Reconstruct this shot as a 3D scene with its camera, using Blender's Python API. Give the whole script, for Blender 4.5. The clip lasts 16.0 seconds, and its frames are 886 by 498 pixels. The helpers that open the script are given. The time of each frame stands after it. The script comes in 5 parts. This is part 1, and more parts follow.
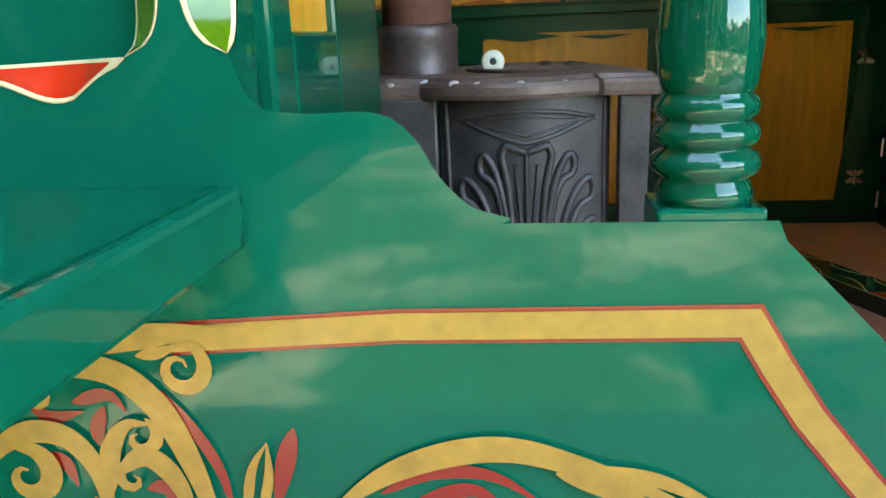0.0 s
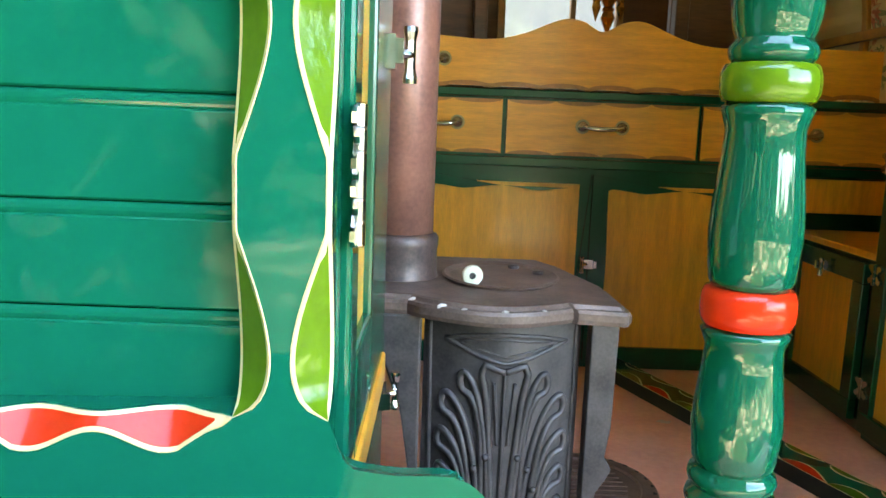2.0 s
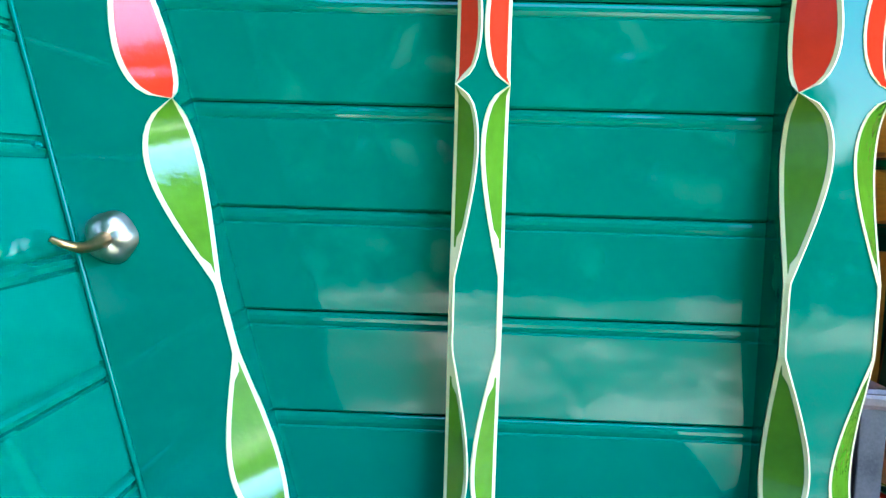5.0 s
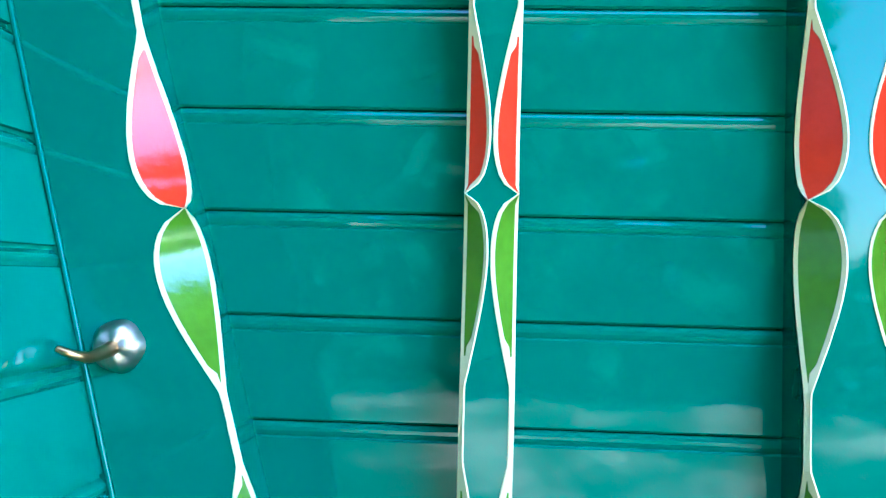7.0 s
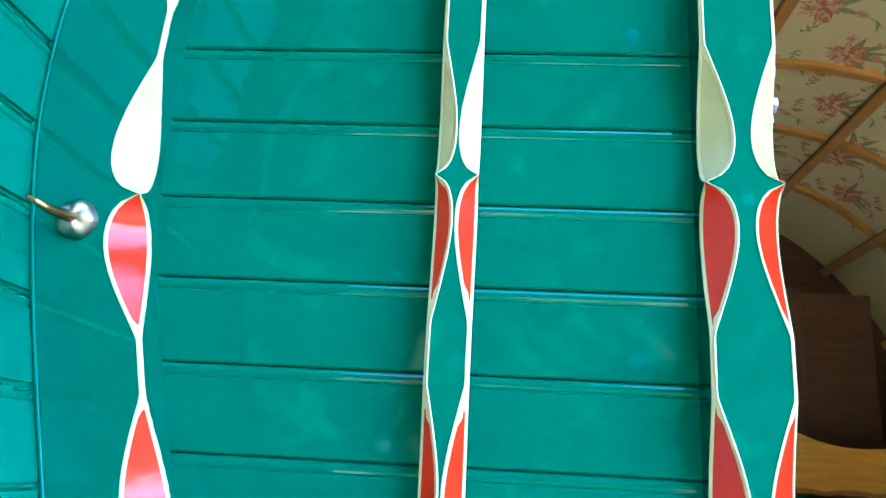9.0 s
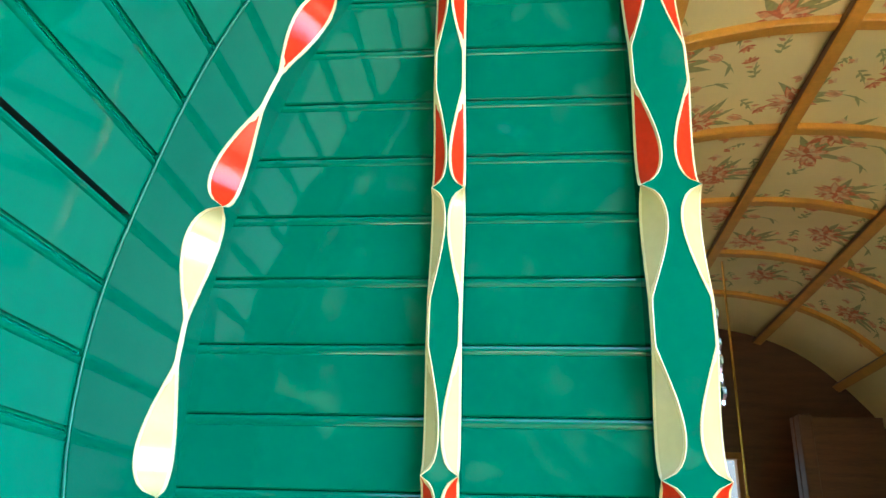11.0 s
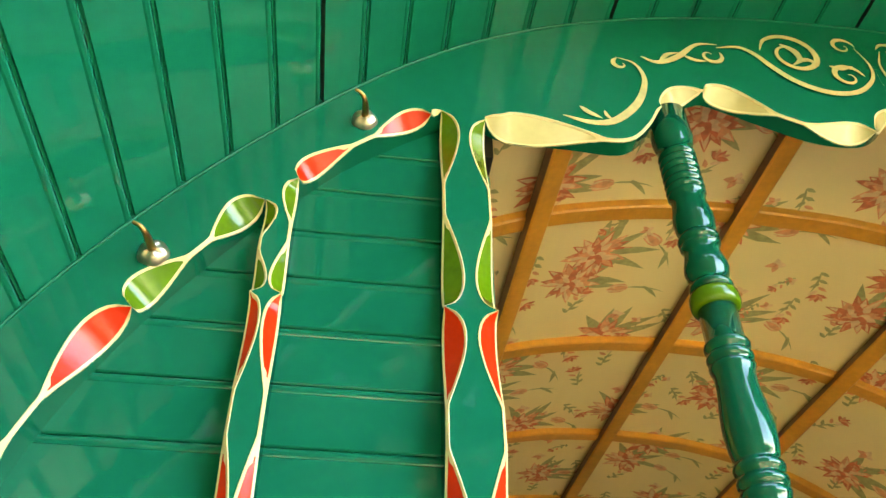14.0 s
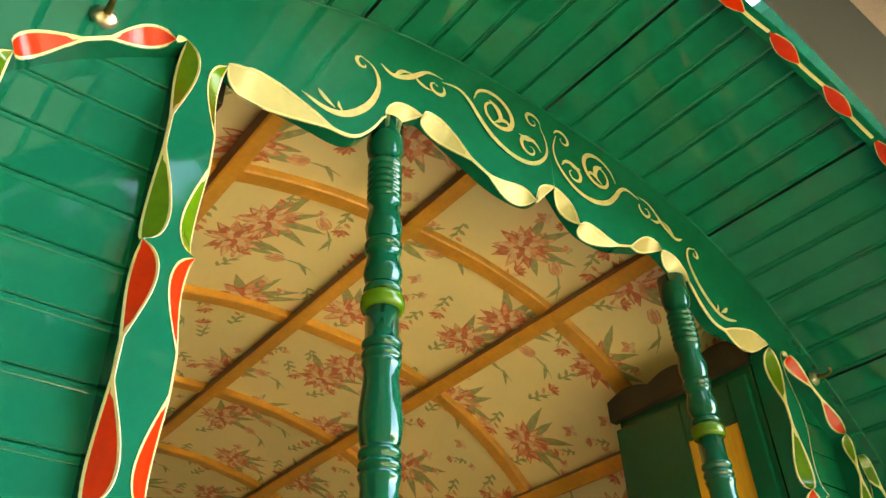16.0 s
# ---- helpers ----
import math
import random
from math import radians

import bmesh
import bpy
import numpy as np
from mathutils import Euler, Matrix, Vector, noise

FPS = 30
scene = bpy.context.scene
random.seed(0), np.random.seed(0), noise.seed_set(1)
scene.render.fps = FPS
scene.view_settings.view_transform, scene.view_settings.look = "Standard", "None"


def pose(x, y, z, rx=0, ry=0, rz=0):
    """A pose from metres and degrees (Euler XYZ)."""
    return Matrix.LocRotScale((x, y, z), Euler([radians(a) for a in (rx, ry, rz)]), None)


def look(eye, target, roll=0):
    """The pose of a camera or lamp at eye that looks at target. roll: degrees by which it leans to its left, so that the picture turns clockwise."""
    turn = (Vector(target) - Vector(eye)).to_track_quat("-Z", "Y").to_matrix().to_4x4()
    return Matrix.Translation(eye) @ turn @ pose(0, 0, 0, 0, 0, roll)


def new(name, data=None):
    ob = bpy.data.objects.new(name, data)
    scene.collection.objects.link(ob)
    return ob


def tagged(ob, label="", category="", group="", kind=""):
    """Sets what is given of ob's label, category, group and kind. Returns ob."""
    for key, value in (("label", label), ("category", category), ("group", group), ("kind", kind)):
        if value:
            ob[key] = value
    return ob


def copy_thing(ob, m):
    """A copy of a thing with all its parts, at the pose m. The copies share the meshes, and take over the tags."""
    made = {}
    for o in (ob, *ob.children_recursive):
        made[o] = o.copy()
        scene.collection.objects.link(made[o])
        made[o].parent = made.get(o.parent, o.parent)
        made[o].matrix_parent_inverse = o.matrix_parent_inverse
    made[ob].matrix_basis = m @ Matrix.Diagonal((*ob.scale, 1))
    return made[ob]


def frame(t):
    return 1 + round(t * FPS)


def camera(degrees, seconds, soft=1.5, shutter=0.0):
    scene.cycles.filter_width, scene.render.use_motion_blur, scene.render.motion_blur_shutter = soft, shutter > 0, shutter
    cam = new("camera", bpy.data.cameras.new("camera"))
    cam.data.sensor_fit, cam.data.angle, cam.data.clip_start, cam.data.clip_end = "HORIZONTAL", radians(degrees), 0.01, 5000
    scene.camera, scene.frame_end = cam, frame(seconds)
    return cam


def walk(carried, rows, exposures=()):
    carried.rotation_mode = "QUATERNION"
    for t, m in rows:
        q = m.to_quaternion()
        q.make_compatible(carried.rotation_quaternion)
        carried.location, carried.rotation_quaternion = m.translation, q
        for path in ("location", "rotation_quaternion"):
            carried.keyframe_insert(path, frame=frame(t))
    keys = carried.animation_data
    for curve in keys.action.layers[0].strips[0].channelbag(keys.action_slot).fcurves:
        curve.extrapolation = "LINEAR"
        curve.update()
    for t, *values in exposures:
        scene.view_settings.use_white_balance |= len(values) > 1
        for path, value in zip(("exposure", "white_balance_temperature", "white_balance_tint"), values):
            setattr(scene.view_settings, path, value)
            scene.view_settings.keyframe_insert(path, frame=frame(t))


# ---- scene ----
cam = camera(58.3, 16.0)
PATH = [
    (0, (0.023, -0.373, 0.992), (-0.196, 1.546, 0.473), -2.3),
    (0.5, (0.033, -0.375, 1.044), (-0.122, 1.569, 0.601), -1.0),
    (1, (0.026, -0.381, 1.083), (-0.095, 1.572, 0.667), 0.1),
    (1.5, (-0.003, -0.392, 1.123), (-0.061, 1.573, 0.755), 2.5),
    (2, (-0.064, -0.402, 1.145), (-0.048, 1.574, 0.837), 2.2),
    (2.5, (-0.137, -0.426, 1.165), (-0.095, 1.555, 0.899), 1.2),
    (3, (-0.219, -0.453, 1.168), (-0.258, 1.534, 0.941), 0.8),
    (3.5, (-0.301, -0.477, 1.167), (-0.345, 1.512, 0.969), 0.7),
    (4, (-0.339, -0.476, 1.153), (-0.305, 1.518, 1.005), 0.4),
    (4.2, (-0.335, -0.463, 1.168), (-0.342, 1.527, 0.976), 0.4),
    (6.3, (-0.336, -0.409, 1.183), (-0.431, 1.584, 1.052), 1.9),
    (6.5, (-0.335, -0.411, 1.177), (-0.439, 1.585, 1.108), 1.1),
    (7, (-0.333, -0.418, 1.182), (-0.445, 1.578, 1.25), 1.5),
    (7.5, (-0.33, -0.431, 1.231), (-0.444, 1.565, 1.281), 1.5),
    (8, (-0.326, -0.451, 1.249), (-0.429, 1.535, 1.465), 2.4),
    (8.5, (-0.323, -0.474, 1.271), (-0.4, 1.491, 1.635), 3.3),
    (9, (-0.298, -0.498, 1.276), (-0.452, 1.42, 1.805), 3.2),
    (9.5, (-0.275, -0.516, 1.282), (-0.492, 1.35, 1.969), 3.0),
    (10, (-0.271, -0.549, 1.329), (-0.511, 1.314, 2.017), 2.2),
    (12.3, (-0.247, -0.645, 1.469), (-0.387, 1.111, 2.415), 1.7),
    (12.5, (-0.224, -0.622, 1.485), (-0.416, 1.108, 2.469), 2.3),
    (13, (-0.212, -0.6, 1.501), (-0.341, 1.045, 2.631), 2.1),
    (13.5, (-0.198, -0.598, 1.517), (-0.239, 0.971, 2.757), 2.4),
    (14, (-0.247, -0.591, 1.517), (-0.06, 0.931, 2.802), 0.4),
    (14.5, (-0.278, -0.584, 1.518), (0.132, 0.883, 2.814), -1.2),
    (15, (-0.312, -0.6, 1.514), (0.351, 0.788, 2.792), -2.9),
    (15.5, (-0.33, -0.607, 1.507), (0.552, 0.679, 2.76), -4.0),
    (16, (-0.329, -0.603, 1.502), (0.705, 0.619, 2.7), -2.2),
]
EXPOSURES = [(0, 4.8, 7100, 8), (0.5, 5.3, 7200, 9), (1.0, 5.65, 7300, 9), (2.0, 5.55, 7200, 9), (4.2, 5.4, 5700, 8), (6.3, 5.3, 4550, 8), (9, 5.3, 4750, 8), (10.2, 5.25, 5400, 9), (12.3, 5.15, 6800, 9), (16, 5.25, 7900, 8)]
walk(cam, [(t, look(eye, target, roll)) for t, eye, target, roll in PATH], EXPOSURES)

CX = 0.415          # centre line of the wagon
BX = 0.387          # middle of the bed cabinet
FLOOR = 0.43       # wagon floor

# ---- world and light ----
world = bpy.data.worlds.new("sky")
scene.world = world
world.use_nodes = True
wn = world.node_tree.nodes
sky = wn.new("ShaderNodeTexSky")
sky.sky_type = "NISHITA"
sky.sun_disc = False
sky.sun_elevation = radians(70)
sky.sun_rotation = radians(25)
wn["Background"].inputs[1].default_value = 0.15
world.node_tree.links.new(sky.outputs[0], wn["Background"].inputs[0])
sun = new("sun", bpy.data.lights.new("sun", "SUN"))
sun.data.energy, sun.data.angle, sun.data.color = 3.0, radians(0.6), (1.0, 0.95, 0.86)
sun.matrix_world = look((1.6, 3.4, 10.0), (0, 0, 0))


window_light = new("window_light", bpy.data.lights.new("window_light", "AREA"))
window_light.data.shape, window_light.data.size, window_light.data.size_y = "RECTANGLE", 0.5, 0.55
window_light.data.energy, window_light.data.color = 0.012, (0.93, 0.97, 1.0)
window_light.matrix_world = look((CX, 3.06, 1.63), (CX, 0.0, 1.4))

# ---- materials ----
def material(name, base, rough=0.4, metal=0.0, coat=0.0, vary=0.12, scale=14.0, fine=120.0, bump=0.02, stretch=(1, 1, 1), dark=None, spec=0.5, island=0.0):
    m = bpy.data.materials.new(name)
    m.use_nodes = True
    t = m.node_tree
    n, l = t.nodes, t.links
    b = n["Principled BSDF"]
    b.inputs["Roughness"].default_value = rough
    b.inputs["Metallic"].default_value = metal
    b.inputs["Coat Weight"].default_value = coat
    b.inputs["Coat Roughness"].default_value = 0.05
    b.inputs["Specular IOR Level"].default_value = spec
    co = n.new("ShaderNodeTexCoord")
    mp = n.new("ShaderNodeMapping")
    mp.inputs["Scale"].default_value = stretch
    l.new(co.outputs["Object"], mp.inputs[0])
    big = n.new("ShaderNodeTexNoise")
    big.inputs["Scale"].default_value = scale
    big.inputs["Detail"].default_value = 5
    small = n.new("ShaderNodeTexNoise")
    small.inputs["Scale"].default_value = fine
    small.inputs["Detail"].default_value = 3
    for q in (big, small):
        l.new(mp.outputs[0], q.inputs["Vector"])
    ramp = n.new("ShaderNodeValToRGB")
    lo = dark or tuple(c * (1 - vary * 1.6) for c in base)
    hi = tuple(min(1, c * (1 + vary)) for c in base)
    ramp.color_ramp.elements[0].color = (*lo, 1)
    ramp.color_ramp.elements[1].color = (*hi, 1)
    ramp.color_ramp.elements[0].position = 0.3
    ramp.color_ramp.elements[1].position = 0.72
    mix = n.new("ShaderNodeMath")
    mix.operation = "MULTIPLY_ADD"
    mix.inputs[1].default_value = 0.35
    l.new(small.outputs[0], mix.inputs[0])
    sc = n.new("ShaderNodeMath")
    sc.operation = "MULTIPLY"
    sc.inputs[1].default_value = 0.65
    l.new(big.outputs[0], sc.inputs[0])
    l.new(sc.outputs[0], mix.inputs[2])
    if island:
        info = n.new("ShaderNodeObjectInfo")
        ad = n.new("ShaderNodeMath")
        ad.operation = "MULTIPLY_ADD"
        ad.inputs[1].default_value = island
        l.new(info.outputs["Random"], ad.inputs[0])
        l.new(mix.outputs[0], ad.inputs[2])
        l.new(ad.outputs[0], ramp.inputs[0])
    else:
        l.new(mix.outputs[0], ramp.inputs[0])
    l.new(ramp.outputs[0], b.inputs["Base Color"])
    bp = n.new("ShaderNodeBump")
    bp.inputs["Strength"].default_value = bump * 10
    bp.inputs["Distance"].default_value = 0.001
    l.new(mix.outputs[0], bp.inputs["Height"])
    l.new(bp.outputs[0], b.inputs["Normal"])
    if coat:
        l.new(bp.outputs[0], b.inputs["Coat Normal"])
    return m


GREEN = material("green gloss paint", (0.0, 0.081, 0.041), 0.055, vary=0.07, scale=9, fine=45, bump=0.025, island=0.05, spec=0.17)
GREEN_POST = material("dark green gloss enamel", (0.0, 0.062, 0.03), 0.04, vary=0.06, scale=12, fine=60, bump=0.012, spec=0.4)
GREEN_ROOF = material("green gloss lining paint", (0.0, 0.116, 0.06), 0.07, vary=0.08, scale=7, fine=40, bump=0.02, spec=0.6)
GREEN_IN = material("green interior paint", (0.001, 0.068, 0.032), 0.2, coat=0.1, vary=0.1, scale=9, fine=70, bump=0.012)
RED = material("red paint", (0.46, 0.02, 0.004), 0.15, spec=0.22, vary=0.1, scale=40, fine=150, bump=0.06)
LIME = material("lime green paint", (0.07, 0.135, 0.004), 0.13, spec=0.35, vary=0.14, scale=40, fine=150, bump=0.06)
CREAM = material("cream line paint", (0.55, 0.43, 0.2), 0.35, coat=0.05, vary=0.05, bump=0.006)
IVORY = material("ivory paint", (0.42, 0.33, 0.14), 0.12, coat=0.3, vary=0.08, bump=0.006)
GOLD = material("gold leaf paint", (0.3, 0.175, 0.028), 0.35, metal=0.2, coat=0.1, vary=0.15, scale=60, bump=0.01)
GOLD_PALE = material("pale gold paint", (0.42, 0.33, 0.13), 0.35, vary=0.12, scale=60, bump=0.008)
CRIMSON = material("crimson paint", (0.19, 0.008, 0.004), 0.25, coat=0.05, vary=0.1, bump=0.008)
BLACK = material("black joint", (0.006, 0.012, 0.009), 0.6, vary=0.2)
OAK = material("honey varnished panel", (0.84, 0.39, 0.032), 0.3, coat=0.25, vary=0.16, scale=10, fine=60, bump=0.02, stretch=(6, 6, 0.7))
OAK_H = material("honey varnished board", (0.82, 0.36, 0.03), 0.3, coat=0.25, vary=0.16, scale=10, fine=60, bump=0.02, stretch=(0.7, 6, 6))
OAK_EDGE = material("dark varnished edge", (0.42, 0.16, 0.02), 0.35, coat=0.2, vary=0.2, scale=30)
RIB = material("orange varnished rib", (0.72, 0.31, 0.04), 0.38, coat=0.15, vary=0.15, scale=12, fine=90, bump=0.02)
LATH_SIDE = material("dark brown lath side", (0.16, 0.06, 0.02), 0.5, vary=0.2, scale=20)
GLASS = material("window glass", (0.9, 0.95, 1.0), 0.03, vary=0.0, bump=0.0)
GLASS.node_tree.nodes["Principled BSDF"].inputs["Transmission Weight"].default_value = 1.0
CORNICE = material("dark stained cornice", (0.03, 0.02, 0.01), 0.4, vary=0.3, scale=20, bump=0.03)
BROWN = material("brown stained boards", (0.12, 0.045, 0.016), 0.45, vary=0.3, scale=8, fine=50, stretch=(0.6, 5, 5), bump=0.03)
IRON = material("black cast iron", (0.065, 0.053, 0.047), 0.46, metal=0.25, vary=0.4, scale=30, fine=260, bump=0.06)
IRON_TOP = material("grey cast iron plate", (0.17, 0.112, 0.085), 0.46, metal=0.3, vary=0.35, scale=22, fine=240, bump=0.06)
RUST = material("rusty steel pipe", (0.3, 0.13, 0.09), 0.4, metal=0.3, vary=0.25, scale=16, fine=180, bump=0.05, dark=(0.15, 0.065, 0.05))
RUST_D = material("dark pipe collar", (0.11, 0.07, 0.058), 0.42, metal=0.35, vary=0.4, scale=40, fine=220, bump=0.06, dark=(0.03, 0.022, 0.02))
LINO = material("red brown worn floor", (0.68, 0.36, 0.25), 0.4, vary=0.14, scale=7, fine=60, bump=0.03, dark=(0.55, 0.25, 0.17))
CHIP = material("pale worn patch", (0.5, 0.42, 0.36), 0.6, vary=0.15)
CHROME = material("chrome", (0.55, 0.54, 0.52), 0.16, metal=1.0, vary=0.06, bump=0.004)
BRASS = material("old brass", (0.42, 0.23, 0.08), 0.32, metal=1.0, vary=0.25, scale=90, bump=0.02)
PEWTER = material("pewter", (0.46, 0.37, 0.26), 0.36, metal=1.0, vary=0.25, scale=90, bump=0.03)
GOLDMETAL = material("gilt ornament", (0.75, 0.48, 0.12), 0.2, metal=1.0, vary=0.15)
STONE = material("cream ring", (0.68, 0.62, 0.45), 0.5, vary=0.08)
CLOTH = material("cream fabric", (0.92, 0.7, 0.32), 0.85, vary=0.05, scale=5, fine=900, bump=0.02)
PINK = material("pink print", (0.88, 0.37, 0.17), 0.85, vary=0.2, scale=80, bump=0.01)
ROSE = material("rose print", (0.74, 0.2, 0.08), 0.85, vary=0.2, scale=80, bump=0.01)
SALMON = material("salmon print", (0.92, 0.58, 0.3), 0.85, vary=0.15, scale=80, bump=0.01)
SAGE = material("sage print", (0.46, 0.39, 0.15), 0.85, vary=0.2, scale=80, bump=0.01)
# for the added screen that dims the view through the back window
SKY_SCREEN = material("grey screen behind window", (0.11, 0.115, 0.12), 0.8, vary=0.2, scale=4)
SHED = material("dark shed boards", (0.009, 0.008, 0.008), 0.8, vary=0.3, scale=5, bump=0.03)
BEAM = material("brown shed beam", (0.08, 0.04, 0.025), 0.7, vary=0.2, scale=8)
# sharp pale and dark patches: dappled sun and shade put into the ground colour
GRAVEL = material("gravel with painted sun dapples", (0.4, 0.34, 0.22), 0.9, vary=0.1, scale=0.9, fine=9, bump=0.1, dark=(0.045, 0.06, 0.02))
for e, q in zip(GRAVEL.node_tree.nodes["Color Ramp"].color_ramp.elements, (0.5, 0.6)):
    e.position = q
HEDGE = material("hedge leaves", (0.045, 0.075, 0.02), 0.7, vary=0.5, scale=6, fine=40, bump=0.1)


# ---- building helpers ----
def mesh(name, verts, faces, mat, parent=None, label="", smooth=False, index=None, bevel=0.0):
    me = bpy.data.meshes.new(name)
    me.from_pydata([tuple(v) for v in verts], [], faces)
    for m in mat if isinstance(mat, (list, tuple)) else (mat,):
        me.materials.append(m)
    if index:
        me.polygons.foreach_set("material_index", index)
    bm = bmesh.new()
    bm.from_mesh(me)
    bmesh.ops.remove_doubles(bm, verts=bm.verts, dist=1e-6)
    bmesh.ops.recalc_face_normals(bm, faces=bm.faces)
    bm.to_mesh(me)
    bm.free()
    if smooth:
        me.polygons.foreach_set("use_smooth", [True] * len(me.polygons))
    ob = new(name, me)
    if parent:
        ob.parent = parent
    if bevel:
        md = ob.modifiers.new("bevel", "BEVEL")
        md.width, md.segments, md.limit_method, md.angle_limit = bevel, 2, "ANGLE", radians(40)
    if label:
        ob["label"] = label
    return ob


def thing(name, label, category, group="", kind="", at=(0, 0, 0)):
    ob = new(name)
    ob.location = at
    ob.empty_display_size = 0.05
    return tagged(ob, label, category, group, kind)


def box(x0, x1, y0, y1, z0, z1):
    v = [(x, y, z) for x in (x0, x1) for y in (y0, y1) for z in (z0, z1)]
    f = [(0, 1, 3, 2), (4, 6, 7, 5), (0, 4, 5, 1), (2, 3, 7, 6), (0, 2, 6, 4), (1, 5, 7, 3)]
    return v, f


def block(name, x0, x1, y0, y1, z0, z1, mat, parent=None, label="", bevel=0.003):
    return mesh(name, *box(x0, x1, y0, y1, z0, z1), mat, parent, label, bevel=bevel)


def lathe(profile, n=28, centre=(0, 0)):
    v, f = [], []
    for r, z in profile:
        for k in range(n):
            a = 2 * math.pi * k / n
            v.append((centre[0] + r * math.cos(a), centre[1] + r * math.sin(a), z))
    for i in range(len(profile) - 1):
        for k in range(n):
            f.append((i * n + k, i * n + (k + 1) % n, (i + 1) * n + (k + 1) % n, (i + 1) * n + k))
    f.append(tuple(range(n)))
    f.append(tuple((len(profile) - 1) * n + k for k in range(n)))
    return v, f


def catmull(pts, per=8):
    p = [np.array(q, float) for q in pts]
    p = [2 * p[0] - p[1]] + p + [2 * p[-1] - p[-2]]
    out = []
    for i in range(1, len(p) - 2):
        a, b, c, d = p[i - 1:i + 3]
        for k in range(per):
            t = k / per
            out.append(0.5 * (2 * b + (c - a) * t + (2 * a - 5 * b + 4 * c - d) * t * t + (3 * b - a - 3 * c + d) * t ** 3))
    return np.array(out + [p[-2]])


def resample(pts, step):
    pts = np.asarray(pts, float)
    s = np.r_[0, np.cumsum(np.linalg.norm(np.diff(pts, axis=0), axis=1))]
    n = max(2, int(round(s[-1] / step)) + 1)
    q = np.linspace(0, s[-1], n)
    return np.stack([np.interp(q, s, pts[:, k]) for k in range(pts.shape[1])], 1)


def tube(pts, r, n=8):
    """A round rod along points; r is one radius or one a point."""
    pts = [Vector(p) for p in pts]
    rad = r if isinstance(r, (list, tuple)) else [r] * len(pts)
    v, f = [], []
    for i, p in enumerate(pts):
        d = (pts[min(i + 1, len(pts) - 1)] - pts[max(i - 1, 0)]).normalized()
        a = d.cross(Vector((0.31, 0.52, 0.79))).normalized()
        b = d.cross(a)
        for k in range(n):
            g = 2 * math.pi * k / n
            v.append(p + (a * math.cos(g) + b * math.sin(g)) * rad[i])
    for i in range(len(pts) - 1):
        for k in range(n):
            f.append((i * n + k, i * n + (k + 1) % n, (i + 1) * n + (k + 1) % n, (i + 1) * n + k))
    f += [tuple(range(n)), tuple((len(pts) - 1) * n + k for k in range(n))]
    return v, f


def join(*pieces):
    v, f = [], []
    for pv, pf in pieces:
        o = len(v)
        v += [tuple(q) for q in pv]
        f += [tuple(i + o for i in q) for q in pf]
    return v, f


def plate(outline, y0, y1):
    """A flat shape in x and z, given by its outline, from y0 to y1."""
    bm = bmesh.new()
    a = [bm.verts.new((x, y0, z)) for x, z in outline]
    e = [bm.edges.new((a[i], a[(i + 1) % len(a)])) for i in range(len(a))]
    bmesh.ops.triangle_fill(bm, edges=e, use_beauty=True)
    bm.verts.index_update()
    v = [tuple(q.co) for q in bm.verts]
    f = [tuple(q.index for q in g.verts) for g in bm.faces]
    bm.free()
    n = len(v)
    v2 = v + [(x, y1, z) for x, _, z in v]
    f2 = f + [tuple(reversed([i + n for i in g])) for g in f]
    m = len(outline)
    f2 += [(i, (i + 1) % m, (i + 1) % m + n, i + n) for i in range(m)]
    return v2, f2


# ---- the roof's curve: half width and height, from the sill to the crown ----
HALF = catmull([(0.906, 0.89), (0.924, 0.958), (0.987, 1.2), (1.036, 1.40), (1.051, 1.53), (1.032, 1.68), (0.96, 1.905), (0.808, 2.13), (0.615, 2.322), (0.42, 2.43), (0.2, 2.485), (0.0, 2.499)], 10)
ROOF = resample(np.array([(-u, z) for u, z in HALF] + [(u, z) for u, z in HALF[::-1][1:]]), 0.012)
ARC = np.r_[0, np.cumsum(np.linalg.norm(np.diff(ROOF, axis=0), axis=1))]


def roof_at(s, inset=0.0):
    """The place (x, z) on the roof's curve at arc s from the crown, moved inwards."""
    q = np.clip(s + ARC[-1] / 2, 0, ARC[-1])
    p = np.array([np.interp(q, ARC, ROOF[:, 0]), np.interp(q, ARC, ROOF[:, 1])])
    a, b = np.clip([q - 0.01, q + 0.01], 0, ARC[-1])
    d = np.array([np.interp(b, ARC, ROOF[:, k]) - np.interp(a, ARC, ROOF[:, k]) for k in (0, 1)])
    d /= np.linalg.norm(d)
    return p[0] + d[1] * inset + CX, p[1] - d[0] * inset


def half_width(z):
    k = int(np.argmax(HALF[:, 1] >= 2.48))
    return float(np.interp(z, HALF[:k, 1], HALF[:k, 0]))


# ---- the front wall ----
LEAF_TAU = 0.42


def leaf_width(tau):
    def f(t):
        return math.sin(math.pi * (t / LEAF_TAU) ** 0.6) if 0 < t < LEAF_TAU else 0.0
    return f(tau) + f(1 - tau)


def half_leaf(tau):
    """One leaf alone, fat end first."""
    return math.sin(math.pi * max(0.0, min(1.0, tau)) ** 0.62)


